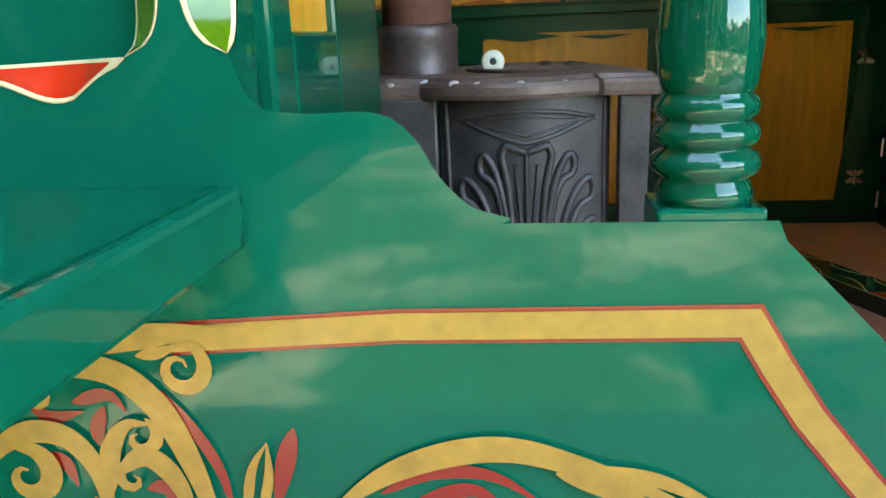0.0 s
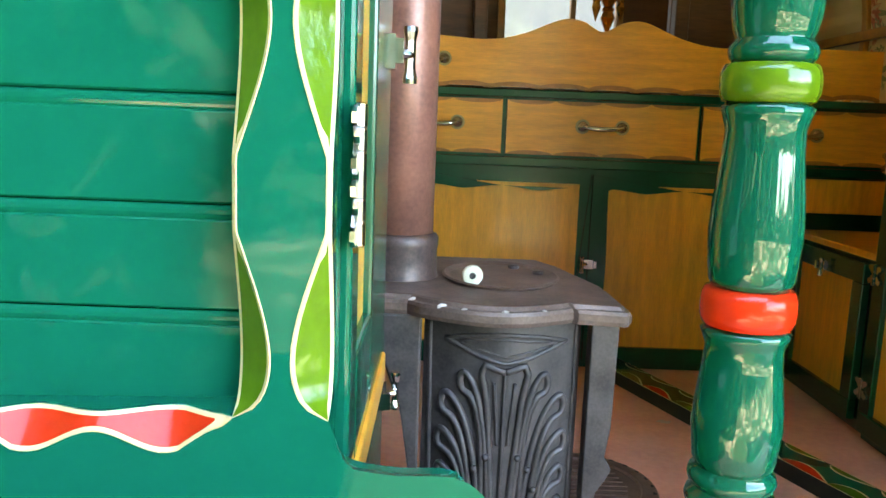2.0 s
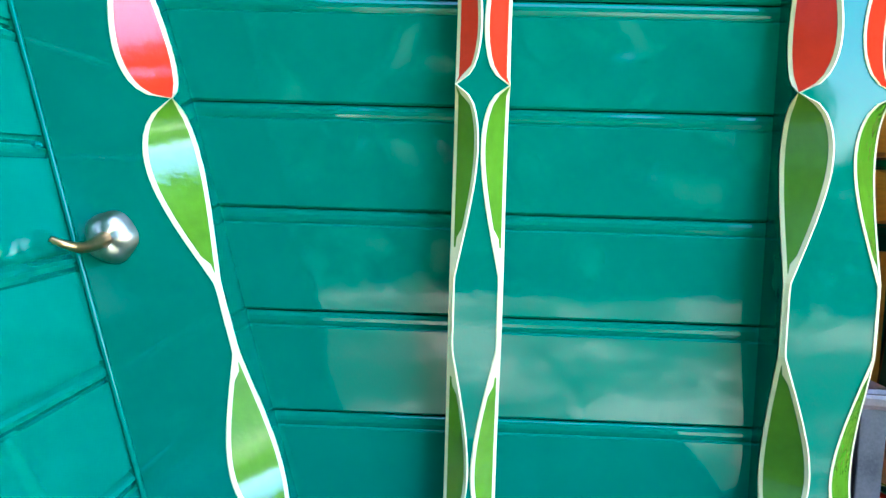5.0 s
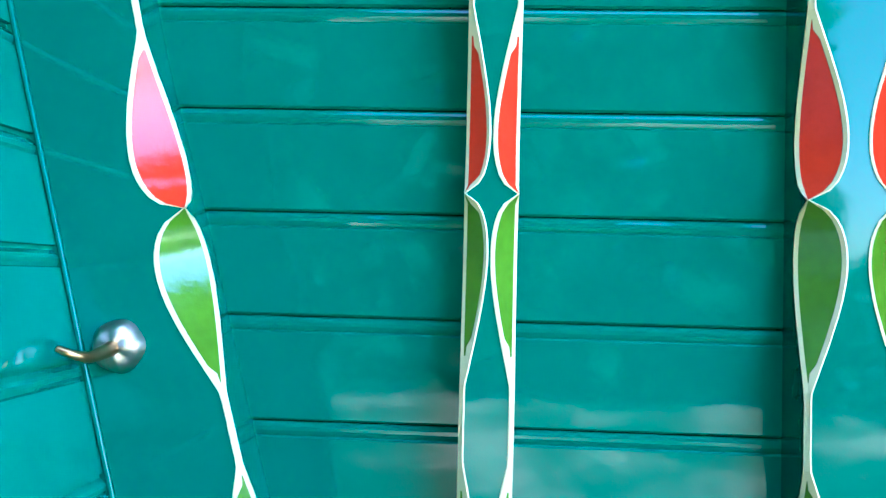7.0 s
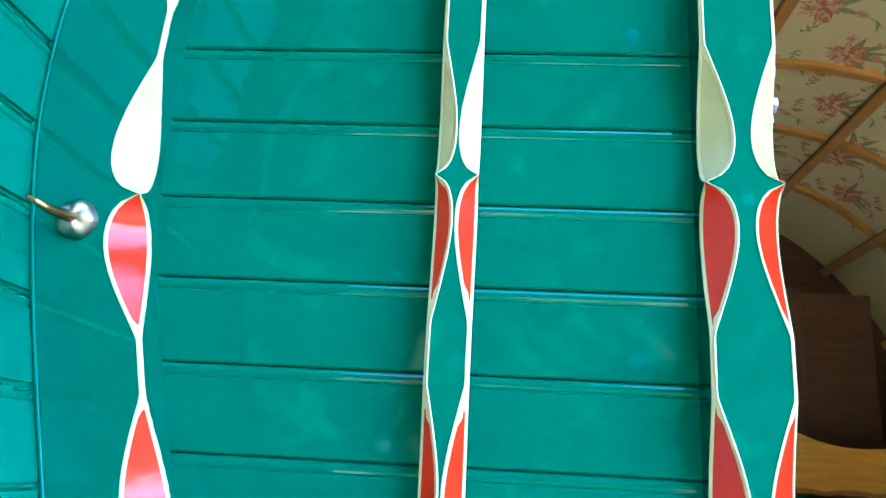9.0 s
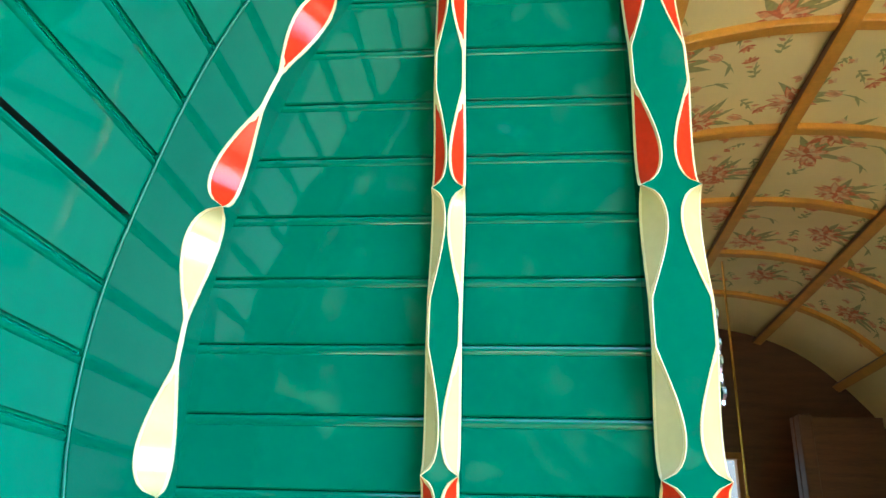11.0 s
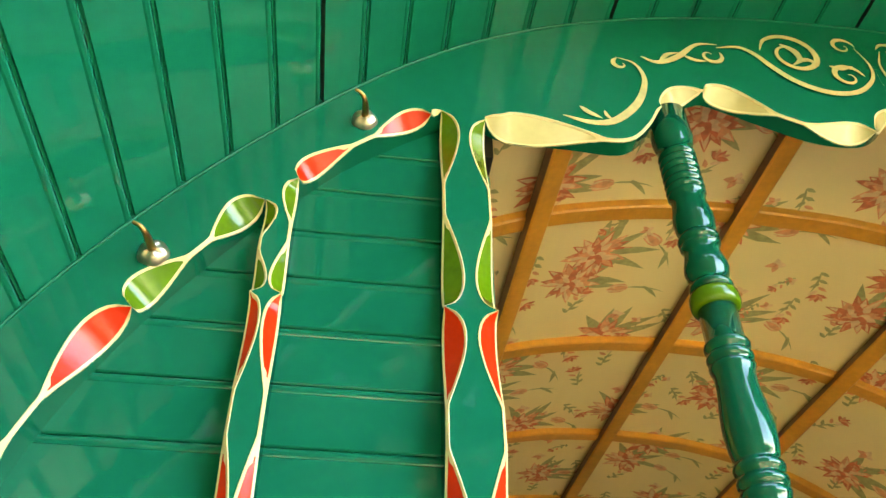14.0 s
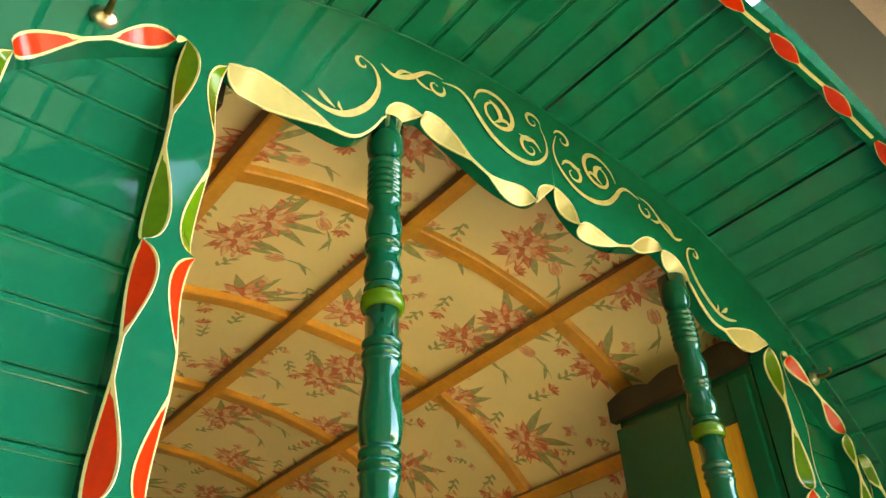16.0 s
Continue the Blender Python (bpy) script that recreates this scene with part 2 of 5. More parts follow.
class Trim:
    """Collects the wall's edges: the face stops at a wavy line, and a painted chamfer falls from there to the edge."""

    def __init__(self, flip):
        self.flip, self.leaves, self.lines, self.sides, self.rims = flip, [], ([], []), ([], []), []

    def at(self, x, y, z):
        return (2 * CX - x if self.flip else x, y, z)

    def edge(self, pts, side, width, mat, plain=False, deep=0.042):
        """pts: the edge in x and z; side: +1 if the solid lies to its left; width: of the chamfer, by arc from 0 to 1. Returns the wavy line."""
        pts = resample(pts, 0.005)
        n = len(pts)
        d = np.gradient(pts, axis=0)
        d /= np.linalg.norm(d, axis=1)[:, None]
        nor = np.stack([-d[:, 1], d[:, 0]], 1) * side
        tau = np.linspace(0, 1, n)
        w = np.array([max(1e-4, width(t)) for t in tau])
        inner = pts + nor * w[:, None]
        fall = w * 0.95
        if plain:
            v, f = self.sides
            o = len(v)
            for k in range(n):
                for c, s in ((0, 0), (0.3, 0.07), (0.7, 0.35), (1, 1)):
                    p = inner[k] * (1 - c) + pts[k] * c
                    v.append(self.at(p[0], fall[k] * s, p[1]))
                v.append(self.at(pts[k][0], deep, pts[k][1]))
            for k in range(n - 1):
                for j in range(4):
                    f.append((o + 5 * k + j, o + 5 * k + j + 1, o + 5 * k + j + 6, o + 5 * k + j + 5))
            return inner
        v, f = [], []
        lv, lf = self.lines
        sv, sf = self.sides
        o, so = len(lv), len(sv)
        rim = 0.0018
        for k in range(n):
            c = min(0.9, rim / max(w[k], rim))
            c2 = min(0.9, 0.9 * rim / max(w[k], rim))
            p = pts[k] * (1 - c) + inner[k] * c
            q = inner[k] * (1 - c2) + pts[k] * c2 if w[k] > 4 * rim else inner[k] * 0.5 + pts[k] * 0.5
            fy = [fall[k] * (np.linalg.norm(z - inner[k]) / w[k]) for z in (q, p)]
            v += [self.at(q[0], fy[0], q[1]), self.at(p[0], fy[1], p[1])]
            g = inner[k] + nor[k] * 0.0008
            lv += [self.at(g[0], -0.0007, g[1]), self.at(inner[k][0], -0.0009, inner[k][1]), self.at(q[0], fy[0] - 0.0004, q[1]),
                   self.at(p[0], fy[1] - 0.0004, p[1]), self.at(pts[k][0], fall[k] - 0.0004, pts[k][1]), self.at(pts[k][0], fall[k] + 0.0015, pts[k][1])]
            sv += [self.at(pts[k][0], fall[k], pts[k][1]), self.at(pts[k][0], deep, pts[k][1])]
        for k in range(n - 1):
            if w[k] > 3.2 * rim or w[k + 1] > 3.2 * rim:
                f.append((2 * k, 2 * k + 1, 2 * k + 3, 2 * k + 2))
                cols = (0, 1, 3, 4)
            else:
                cols = (0, 1, 2, 3, 4)
            for j in cols:
                lf.append((o + 6 * k + j, o + 6 * k + j + 1, o + 6 * k + j + 7, o + 6 * k + j + 6))
            sf.append((so + 2 * k, so + 2 * k + 1, so + 2 * k + 3, so + 2 * k + 2))
        if f:
            self.leaves.append((v, f, mat))
        return inner


def run(trim, line, side, cuts, mats, wide, shapes=None, deep=0.042):
    """Chamfers along a line cut into pieces (by height or length), one colour each; returns the wavy line."""
    out = []
    line = resample(line, 0.003)
    s = np.r_[0, np.cumsum(np.linalg.norm(np.diff(line, axis=0), axis=1))]
    for k, mat in enumerate(mats):
        a, b = cuts[k], cuts[k + 1]
        q = np.linspace(a, b, 60)
        seg = np.stack([np.interp(q, s, line[:, j]) for j in (0, 1)], 1)
        shape = shapes[k] if shapes else leaf_width
        wk = wide[k] if isinstance(wide, (list, tuple)) else wide
        out += list(trim.edge(seg, side, lambda t: wk * shape(t) + 0.0022 * min(1, t / 0.03, (1 - t) / 0.03), mat, deep=deep))
    return out


PINCH = (0.985, 1.226, 1.465, 1.705, 1.947)
E_LINE = catmull([(-0.432, 0.982), (-0.463, 1.09), (-0.496, 1.215), (-0.523, 1.31), (-0.545, 1.42), (-0.549, 1.50), (-0.545, 1.6), (-0.53, 1.69), (-0.495, 1.815), (-0.443, 1.92), (-0.395, 1.995), (-0.347, 2.06)], 10)
E_TOP = catmull([(-0.317, 2.094), (-0.27, 2.145), (-0.215, 2.19), (-0.169, 2.222)], 10)
VALANCE = catmull([(-0.119, 2.219), (-0.1, 2.207), (-0.06, 2.204), (-0.013, 2.203), (0.027, 2.201), (0.052, 2.211), (0.075, 2.24), (0.094, 2.274), (0.121, 2.293), (0.148, 2.309), (0.165, 2.311), (0.236, 2.282), (0.295, 2.261), (0.35, 2.26), (0.382, 2.278), (CX, 2.318)], 10)


def lean(z):
    """The standards stand a little apart towards the top."""
    return -0.008 * max(0.0, (z - 1.7) / 0.5)


def standard(x, z0, z1):
    return np.array([(x + lean(z), z) for z in np.linspace(z0, z1, 25)])


for line in (E_LINE, E_TOP):
    line[:, 0] += [lean(z) for z in line[:, 1]]
VALANCE[:, 0] += [lean(2.2) * max(0.0, 1 - (x + 0.119) / 0.15) for x in VALANCE[:, 0]]
SERIF = catmull([(-0.118, 0.988), (-0.1195, 0.963), (-0.111, 0.949), (-0.083, 0.9445), (-0.054, 0.9445), (-0.043, 0.938), (-0.03, 0.917), (-0.012, 0.9), (0.010, 0.8925)], 8)


def along(line, heights):
    line = np.asarray(line)
    s = np.r_[0, np.cumsum(np.linalg.norm(np.diff(line, axis=0), axis=1))]
    return [float(np.interp(h, line[:, 1], s)) for h in heights]


wall = thing("wall_front", "glossy green end wall of a wagon with carved painted standards", "wall", kind="structure")


def half_wall(flip):
    t = Trim(flip)
    # bay beside the roof
    ep = list(PINCH)
    ep[0], ep[1], ep[2], ep[3], ep[4] = 0.982, 1.215, 1.445, 1.69, 1.92
    cuts = along(E_LINE, ep) + along(E_LINE, (2.06,))
    e = run(t, E_LINE, 1, cuts, (LIME, RED, IVORY, RED, LIME), 0.0205)
    bl = run(t, standard(-0.346, 0.984, 2.06), -1, [z - 0.984 for z in (0.984, *PINCH[1:], 2.06)], (LIME, RED, IVORY, RED, LIME), 0.0105)
    foot = run(t, np.array([(-0.432, 0.982), (-0.346, 0.984)]), -1, [0, 0.086], (RED,), 0.02, [lambda q: math.sin(math.pi * q) ** 0.7])
    hole1 = list(e) + list(bl)[::-1] + list(foot)[::-1]
    br = run(t, standard(-0.317, 0.984, 2.094), 1, [z - 0.984 for z in (0.984, *PINCH[1:], 2.094)], (LIME, RED, IVORY, RED, LIME), 0.0115)
    cl = run(t, standard(-0.169, 0.988, 2.222), -1, [z - 0.988 for z in (0.988, *PINCH[1:], 2.222)], (LIME, RED, IVORY, RED, LIME), 0.0175)
    foot2 = run(t, np.array([(-0.317, 0.984), (-0.169, 0.988)]), -1, [0, 0.148], (RED,), 0.017, [lambda q: (0.66 + 0.34 * math.cos(4 * math.pi * (q - 0.25))) * min(1, math.sin(math.pi * q) * 1.7) ** 0.7])
    st = float(np.linalg.norm(np.diff(E_TOP, axis=0), axis=1).sum())
    head = run(t, E_TOP, 1, [0, st * 0.93, st], (RED, RED), [0.016, 0.003], [leaf_width, half_leaf])
    hole2 = list(br) + list(head) + list(cl)[::-1] + list(foot2)[::-1]
    cr = run(t, standard(-0.118, 0.988, 2.214), 1, [z - 0.988 for z in (0.988, *PINCH[1:], 2.214)], (LIME, RED, IVORY, RED, LIME), 0.0175)
    sv = float(np.linalg.norm(np.diff(VALANCE, axis=0), axis=1).sum())
    arc = np.r_[0, np.cumsum(np.linalg.norm(np.diff(VALANCE, axis=0), axis=1))]
    val = run(t, VALANCE, 1, [0, *(float(np.interp(x, VALANCE[:, 0], arc)) for x in (0.092, 0.153, 0.368)), sv], (IVORY, IVORY, IVORY, IVORY), [0.025, 0.018, 0.019, 0.015],
              [lambda q: half_leaf(q / 0.56) if q < 0.56 else 0.0, lambda q: math.sin(math.pi * q), lambda q: leaf_width(q), lambda q: math.sin(math.pi * q)], deep=0.024)
    ser = list(t.edge(SERIF, 1, lambda q: 0.014 * min(1, q * 6), GREEN, True))
    top = list(t.edge(np.array([(0.010, 0.8895), (0.138, 0.889)]), 1, lambda q: 0.014, GREEN, True))
    slope = list(t.edge(np.array([(0.138, 0.889), (0.192, 0.833), (0.255, 0.757), (0.255, 0.47)]), 1, lambda q: 0.006, GREEN, True))
    roof = [(-u * 1.012 + CX, z + 0.012 * max(0.0, z - 1.5)) for u, z in HALF]
    outer = [(-0.45, 0.47), (-0.49, 0.89)] + roof[1:-1] + [(CX, 2.511)] + val[::-1] + cr[::-1] + ser + top + slope
    bm = bmesh.new()
    for loop in (outer, hole1, hole2):
        clean = [loop[0]]
        for p in loop[1:]:
            if np.hypot(p[0] - clean[-1][0], p[1] - clean[-1][1]) > 4e-4:
                clean.append(p)
        if np.hypot(clean[0][0] - clean[-1][0], clean[0][1] - clean[-1][1]) < 4e-4:
            clean.pop()
        vs = [bm.verts.new(t.at(p[0], 0, p[1])) for p in clean]
        for k in range(len(vs)):
            bm.edges.new((vs[k], vs[(k + 1) % len(vs)]))
    bmesh.ops.triangle_fill(bm, edges=bm.edges[:], use_beauty=True)
    bm.verts.index_update()
    face = ([tuple(q.co) for q in bm.verts], [tuple(q.index for q in g.verts) for g in bm.faces])
    bm.free()
    mesh("frame", *face, GREEN, wall, "glossy green painted carved frame")
    mesh("edge", *t.sides, GREEN, wall, smooth=True)
    mesh("outline", *t.lines, CREAM, wall, "cream painted outlines")
    for v, f, m in t.leaves:
        mesh("leaf", v, f, m, wall, smooth=True)


half_wall(False)
half_wall(True)

# ---- porch: roof lining, ledges, fascia ----
def porch_roof():
    v, f, idx = [], [], []
    n = len(ARC)
    total = ARC[-1]
    prof = []
    s = -total / 2
    k = 0
    while s < total / 2 - 0.002:
        e = min(s + 0.0625, total / 2)
        wide = any(abs(e - j) < 0.032 for j in (-1.42, -0.83, -0.38, 0.015, 0.43, 0.85, 1.42))
        gap = 0.0042 if wide else 0.0022
        pts = [(s, 0.0), (s + (e - s) * 0.33, 0.0), (s + (e - s) * 0.66, 0.0), (e - 0.0125, 0.0), (e - 0.0113, -0.0022), (e - 0.0095, -0.0008), (e - 0.007, 0.0), (e - 0.005, -0.0008), (e - gap, -0.0028 if not wide else -0.012), (e, -0.0028 if not wide else -0.012)]
        prof += [(a, b, wide and j >= 8) for j, (a, b) in enumerate(pts)]
        s, k = e, k + 1
    for a, b, _ in prof:
        x, z = roof_at(a, 0.004 + b)
        v += [(x, -0.325, z), (x, 0.03, z)]
    for i in range(len(prof) - 1):
        f.append((2 * i, 2 * i + 1, 2 * i + 3, 2 * i + 2))
        idx.append(1 if prof[i][2] else 0)
    return v, f, idx


pv, pf, pi = porch_roof()
porch = mesh("ceiling_porch", pv, pf, [GREEN_ROOF, BLACK], None, index=pi)
tagged(porch, "curved green tongue-and-groove porch roof lining", "ceiling", kind="structure")

# the roof's outer skin over porch and wagon
ov, of = [], []
for a in np.linspace(-ARC[-1] / 2, ARC[-1] / 2, 90):
    x, z = roof_at(a, -0.03)
    ov += [(x, -0.345, z), (x, 3.12, z)]
of = [(2 * i, 2 * i + 1, 2 * i + 3, 2 * i + 2) for i in range(89)]
tagged(mesh("roof", ov, of, GREEN_IN, smooth=True), "curved green canvas roof of the wagon", "roof", kind="structure")


def fascia():
    """The shaped board at the porch's front edge, with small painted leaves."""
    ob = thing("fascia_board", "scalloped green roof fascia board with red and cream leaves", "fascia", kind="structure")
    v, f = [], []
    n = 240
    for i, a in enumerate(np.linspace(-ARC[-1] / 2, ARC[-1] / 2, n)):
        drop = 0.024 + 0.012 * abs(math.sin(a * math.pi / 0.145))
        for ins, y in ((-0.03, -0.325), (drop, -0.325), (drop, -0.35), (-0.03, -0.35)):
            x, z = roof_at(a, ins)
            v.append((x, y, z))
    for i in range(n - 1):
        for j in range(4):
            f.append((4 * i + j, 4 * i + (j + 1) % 4, 4 * i + 4 + (j + 1) % 4, 4 * i + 4 + j))
    mesh("board", v, f, GREEN, ob)
    k = 0
    for a in np.arange(-1.9, 1.9, 0.145):
        for c, mat, w in ((0.0, CREAM, 0.0085), (-0.001, RED if k % 2 else IVORY, 0.006)):
            lv, lf = [], []
            for i in range(15):
                q = i / 14
                h = w * math.sin(math.pi * q ** 0.7) + 0.0006
                for g in (-h, h):
                    x, z = roof_at(a + 0.02 + q * 0.1, 0.016 + g)
                    lv.append((x, -0.3238 + c * -0.6, z))
            for i in range(14):
                lf.append((2 * i, 2 * i + 1, 2 * i + 3, 2 * i + 2))
            mesh("leaf", lv, lf, mat, ob)
        k += 1

    # painted leaves on the underside of the scallops
    m = int(ARC[-1] / 0.145)
    for k in range(-m // 2 + 1, m // 2):
        v, c = [], []
        for i in range(13):
            q = i / 12
            a = (k + q) * 0.145
            drop = 0.026 + 0.012 * abs(math.sin(a * math.pi / 0.145))
            w = 0.010 * math.sin(math.pi * min(1, q * 2)) if q < 0.5 else 0.0
            for y in (-0.3375 - w - 0.0012, -0.3375 + w + 0.0012):
                x, z = roof_at(a, drop)
                v.append((x, y, z))
            for y in (-0.3375 - w - 0.0028, -0.3375 + w + 0.0028):
                x, z = roof_at(a, drop - 0.001)
                c.append((x, y, z))
        quads = [(2 * i, 2 * i + 1, 2 * i + 3, 2 * i + 2) for i in range(12)]
        mesh("leaf", v[:14], quads[:6], RED, ob, "red painted leaf")
        mesh("leaf_outline", c, quads, CREAM, ob, "cream painted outline")


fascia()
# thin bead in the angle between wall and roof lining, added to draw the seam's highlight
seam = resample(np.array([roof_at(a, 0.006) for a in np.linspace(-ARC[-1] / 2, ARC[-1] / 2, 200)]), 0.02)
tagged(mesh("trim", *tube([(x, -0.0006, z) for x, z in seam], 0.0018, 6), GREEN, smooth=True), "thin green bead added for the highlight line along the roof seam", "trim", kind="structure")

# porch sides below the roof's curve, and the ledge boards
for sgn, nm in ((-1, "wall_porch_left"), (1, "wall_porch_right")):
    x = CX + sgn * 0.913
    tagged(block(nm, min(x, x + sgn * 0.03), max(x, x + sgn * 0.03), -0.33, 0.0, 0.45, 0.9, GREEN, bevel=0), "green painted porch side board", "wall", kind="structure")


def ledge(flip):
    ob = thing("porch_ledge", "thick glossy green ledge board beside the porch", "ledge", "porch ledges", at=(CX, -0.1, 0.9))
    x0, x1 = -0.497, -0.117
    if flip:
        x0, x1 = 2 * CX - x1, 2 * CX - x0
    e0, e1 = (x0, x0 + 0.012) if flip else (x1 - 0.012, x1)
    x0, x1 = (x0 + 0.0122, x1) if flip else (x0, x1 - 0.0122)
    for nm, a, b in (("board", x0, x1), ("nosing", e0, e1)):
        mesh(nm, *box(a - CX, b - CX, -0.23, 0.099, -0.007, 0.025), GREEN, ob, bevel=0.004 if nm == "nosing" else 0)
    return ob


ledge(False)
ledge(True)


# ---- turned posts ----
def turned_post(x):
    ob = thing("turned_post", "turned glossy green post with red and lime rings", "post", "doorway posts", at=(x, 0.024, 0.893))

    def z0(prof):
        return [(r, z - 0.897) for r, z in prof]
    def vase(z, h, a=0.0195, b=0.0248):
        """One swelling between two beads."""
        return [(a, z), (a * 1.09, z + 0.004), (b * 0.95, z + 0.012), (b, z + h * 0.3), (b * 0.97, z + h * 0.45), (a * 1.03, z + h * 0.72), (a * 1.0, z + h * 0.86), (a * 1.1, z + h * 0.93), (a * 1.16, z + h * 0.97), (a, z + h)]

    def bead(z, h, r=0.0242, a=0.0205):
        return [(a, z), (r * 0.96, z + h * 0.22), (r, z + h * 0.5), (r * 0.96, z + h * 0.78), (a, z + h)]
    body = [(0.018, 0.910)] + bead(0.911, 0.013, 0.0235) + bead(0.9245, 0.0145, 0.0262) + bead(0.9395, 0.0125, 0.0252) + bead(0.9525, 0.0125, 0.0245) + vase(0.9655, 0.0805, 0.0208, 0.0247)
    mid = vase(1.068, 0.099, 0.0205, 0.0246)
    up = bead(1.187, 0.012, 0.0228, 0.0195)
    z = 1.2
    while z < 1.95:
        up += vase(z, 0.098, 0.0192, 0.0236) + bead(z + 0.0985, 0.0125, 0.0226, 0.019) + bead(z + 0.1115, 0.0125, 0.0226, 0.019)
        z += 0.1255
    up = [q for q in up if q[1] < 1.984] + [(0.0195, 1.989)]
    top = bead(2.011, 0.012, 0.0226, 0.0192) + vase(2.024, 0.051, 0.0188, 0.0232) + bead(2.076, 0.012, 0.0226, 0.019) + vase(2.089, 0.062, 0.0188, 0.0228)
    z = 2.152
    while z < 2.215:
        top += bead(z, 0.0105, 0.0222, 0.019)
        z += 0.0108
    top += [(0.0215, 2.226), (0.0245, 2.24), (0.0245, 2.285)]
    mesh("shaft", *lathe(z0(body), 36), GREEN_POST, ob, smooth=True)
    mesh("shaft", *lathe(z0(mid), 36), GREEN_POST, ob, smooth=True)
    mesh("shaft", *lathe(z0(up), 36), GREEN_POST, ob, smooth=True)
    mesh("shaft", *lathe(z0(top), 36), GREEN_POST, ob, smooth=True)
    for zz, mat, h, lab in ((1.057, RED, 0.0112, "bright red ring"), (1.177, LIME, 0.0105, "lime green ring"), (2.0, LIME, 0.0105, "lime green ring")):
        ring = [(0.0195, zz - h), (0.0235, zz - h * 0.9), (0.0252, zz - h * 0.5), (0.0256, zz), (0.0252, zz + h * 0.5), (0.0235, zz + h * 0.9), (0.0195, zz + h)]
        mesh("ring", *lathe(z0(ring)), mat, ob, lab, smooth=True)
    mesh("base", *box(-0.0255, 0.0255, -0.022, 0.022, -0.006, 0.0155), GREEN, ob, bevel=0.002)
    return ob


turned_post(0.108)
turned_post(2 * CX - 0.108)


# ---- hooks on the wall ----
def hook():
    ob = thing("curtain_hook", "small brass hook with a round ribbed rosette on green wall", "hook", "brass hooks")
    v, f = [], []
    n = 40
    prof = [(0.0, -0.0095), (0.004, -0.0095), (0.008, -0.009), (0.0115, -0.0065), (0.0138, -0.003), (0.0145, 0.0)]
    for r, y in prof:
        for k in range(n):
            a = 2 * math.pi * k / n
            rr = r * (1 + (0.03 * math.cos(5 * a) if r > 0.004 else 0))
            yy = y * (1 + 0.06 * math.cos(5 * a)) if 0.003 < r < 0.014 else y
            v.append((rr * math.cos(a), yy, rr * math.sin(a)))
    for i in range(len(prof) - 1):
        for k in range(n):
            f.append((i * n + k, i * n + (k + 1) % n, (i + 1) * n + (k + 1) % n, (i + 1) * n + k))
    mesh("rosette", v, f, PEWTER, ob, smooth=True)
    pts = catmull([(0, -0.006, 0), (0.0, -0.019, -0.002), (-0.001, -0.031, -0.003), (-0.005, -0.039, -0.001), (-0.012, -0.041, 0.002)], 6)
    mesh("arm", *tube(pts, [0.0045 - 0.0028 * i / (len(pts) - 1) for i in range(len(pts))], 10), BRASS, ob, smooth=True)
    return ob


HOOKS = [(-0.529, 1.14), (-0.588, 1.425), (-0.442, 1.980), (-0.263, 2.191)]
h0 = hook()
h0.location = (HOOKS[0][0], -0.0005, HOOKS[0][1])
for x, z in HOOKS[1:]:
    copy_thing(h0, pose(x, -0.0005, z))
for x, z in HOOKS:
    copy_thing(h0, pose(2 * CX - x, -0.0005, z))


# ---- wagon shell: floor, back wall, interior ceiling ----
# the unseen stretch before the wall is added to bounce light inside
tagged(block("floor", CX - 0.93, CX + 0.93, -0.75, 3.05, FLOOR - 0.05, FLOOR, LINO, bevel=0), "red brown worn painted floor with pale chips", "floor", kind="structure")
for k, (x, y, r) in enumerate(((0.43, 0.93, 0.035), (0.62, 0.85, 0.02), (0.52, 1.5, 0.014), (0.75, 1.75, 0.022), (0.36, 1.55, 0.018), (0.66, 0.72, 0.025))):
    rnd = random.Random(k)
    n = 18
    rim = [r * rnd.uniform(0.55, 1.1) for _ in range(n)]
    v = [(x + rim[i] * 1.4 * math.cos(6.283 * i / n), y + rim[i] * math.sin(6.283 * i / n), FLOOR + 0.0012) for i in range(n)]
    w = mesh("worn_patch", v, [tuple(range(n))], CHIP)
    tagged(w, "pale worn patch in the red floor paint", "worn patch", "floor patches", "structure")

for sgn, nm in ((-1, "wall_side_left"), (1, "wall_side_right")):
    x = CX + sgn * 0.913
    tagged(block(nm, min(x, x + sgn * 0.03), max(x, x + sgn * 0.03), 0.0, 3.05, FLOOR - 0.05, 0.9, GREEN_IN, bevel=0), "green painted inner side wall", "wall", kind="structure")
bo = [(CX + u, z) for u, z in [(-a, b) for a, b in HALF] + [(a, b) for a, b in HALF[::-1][1:]]]
WX, WZ0, WZ1 = 0.26, 1.35, 1.91


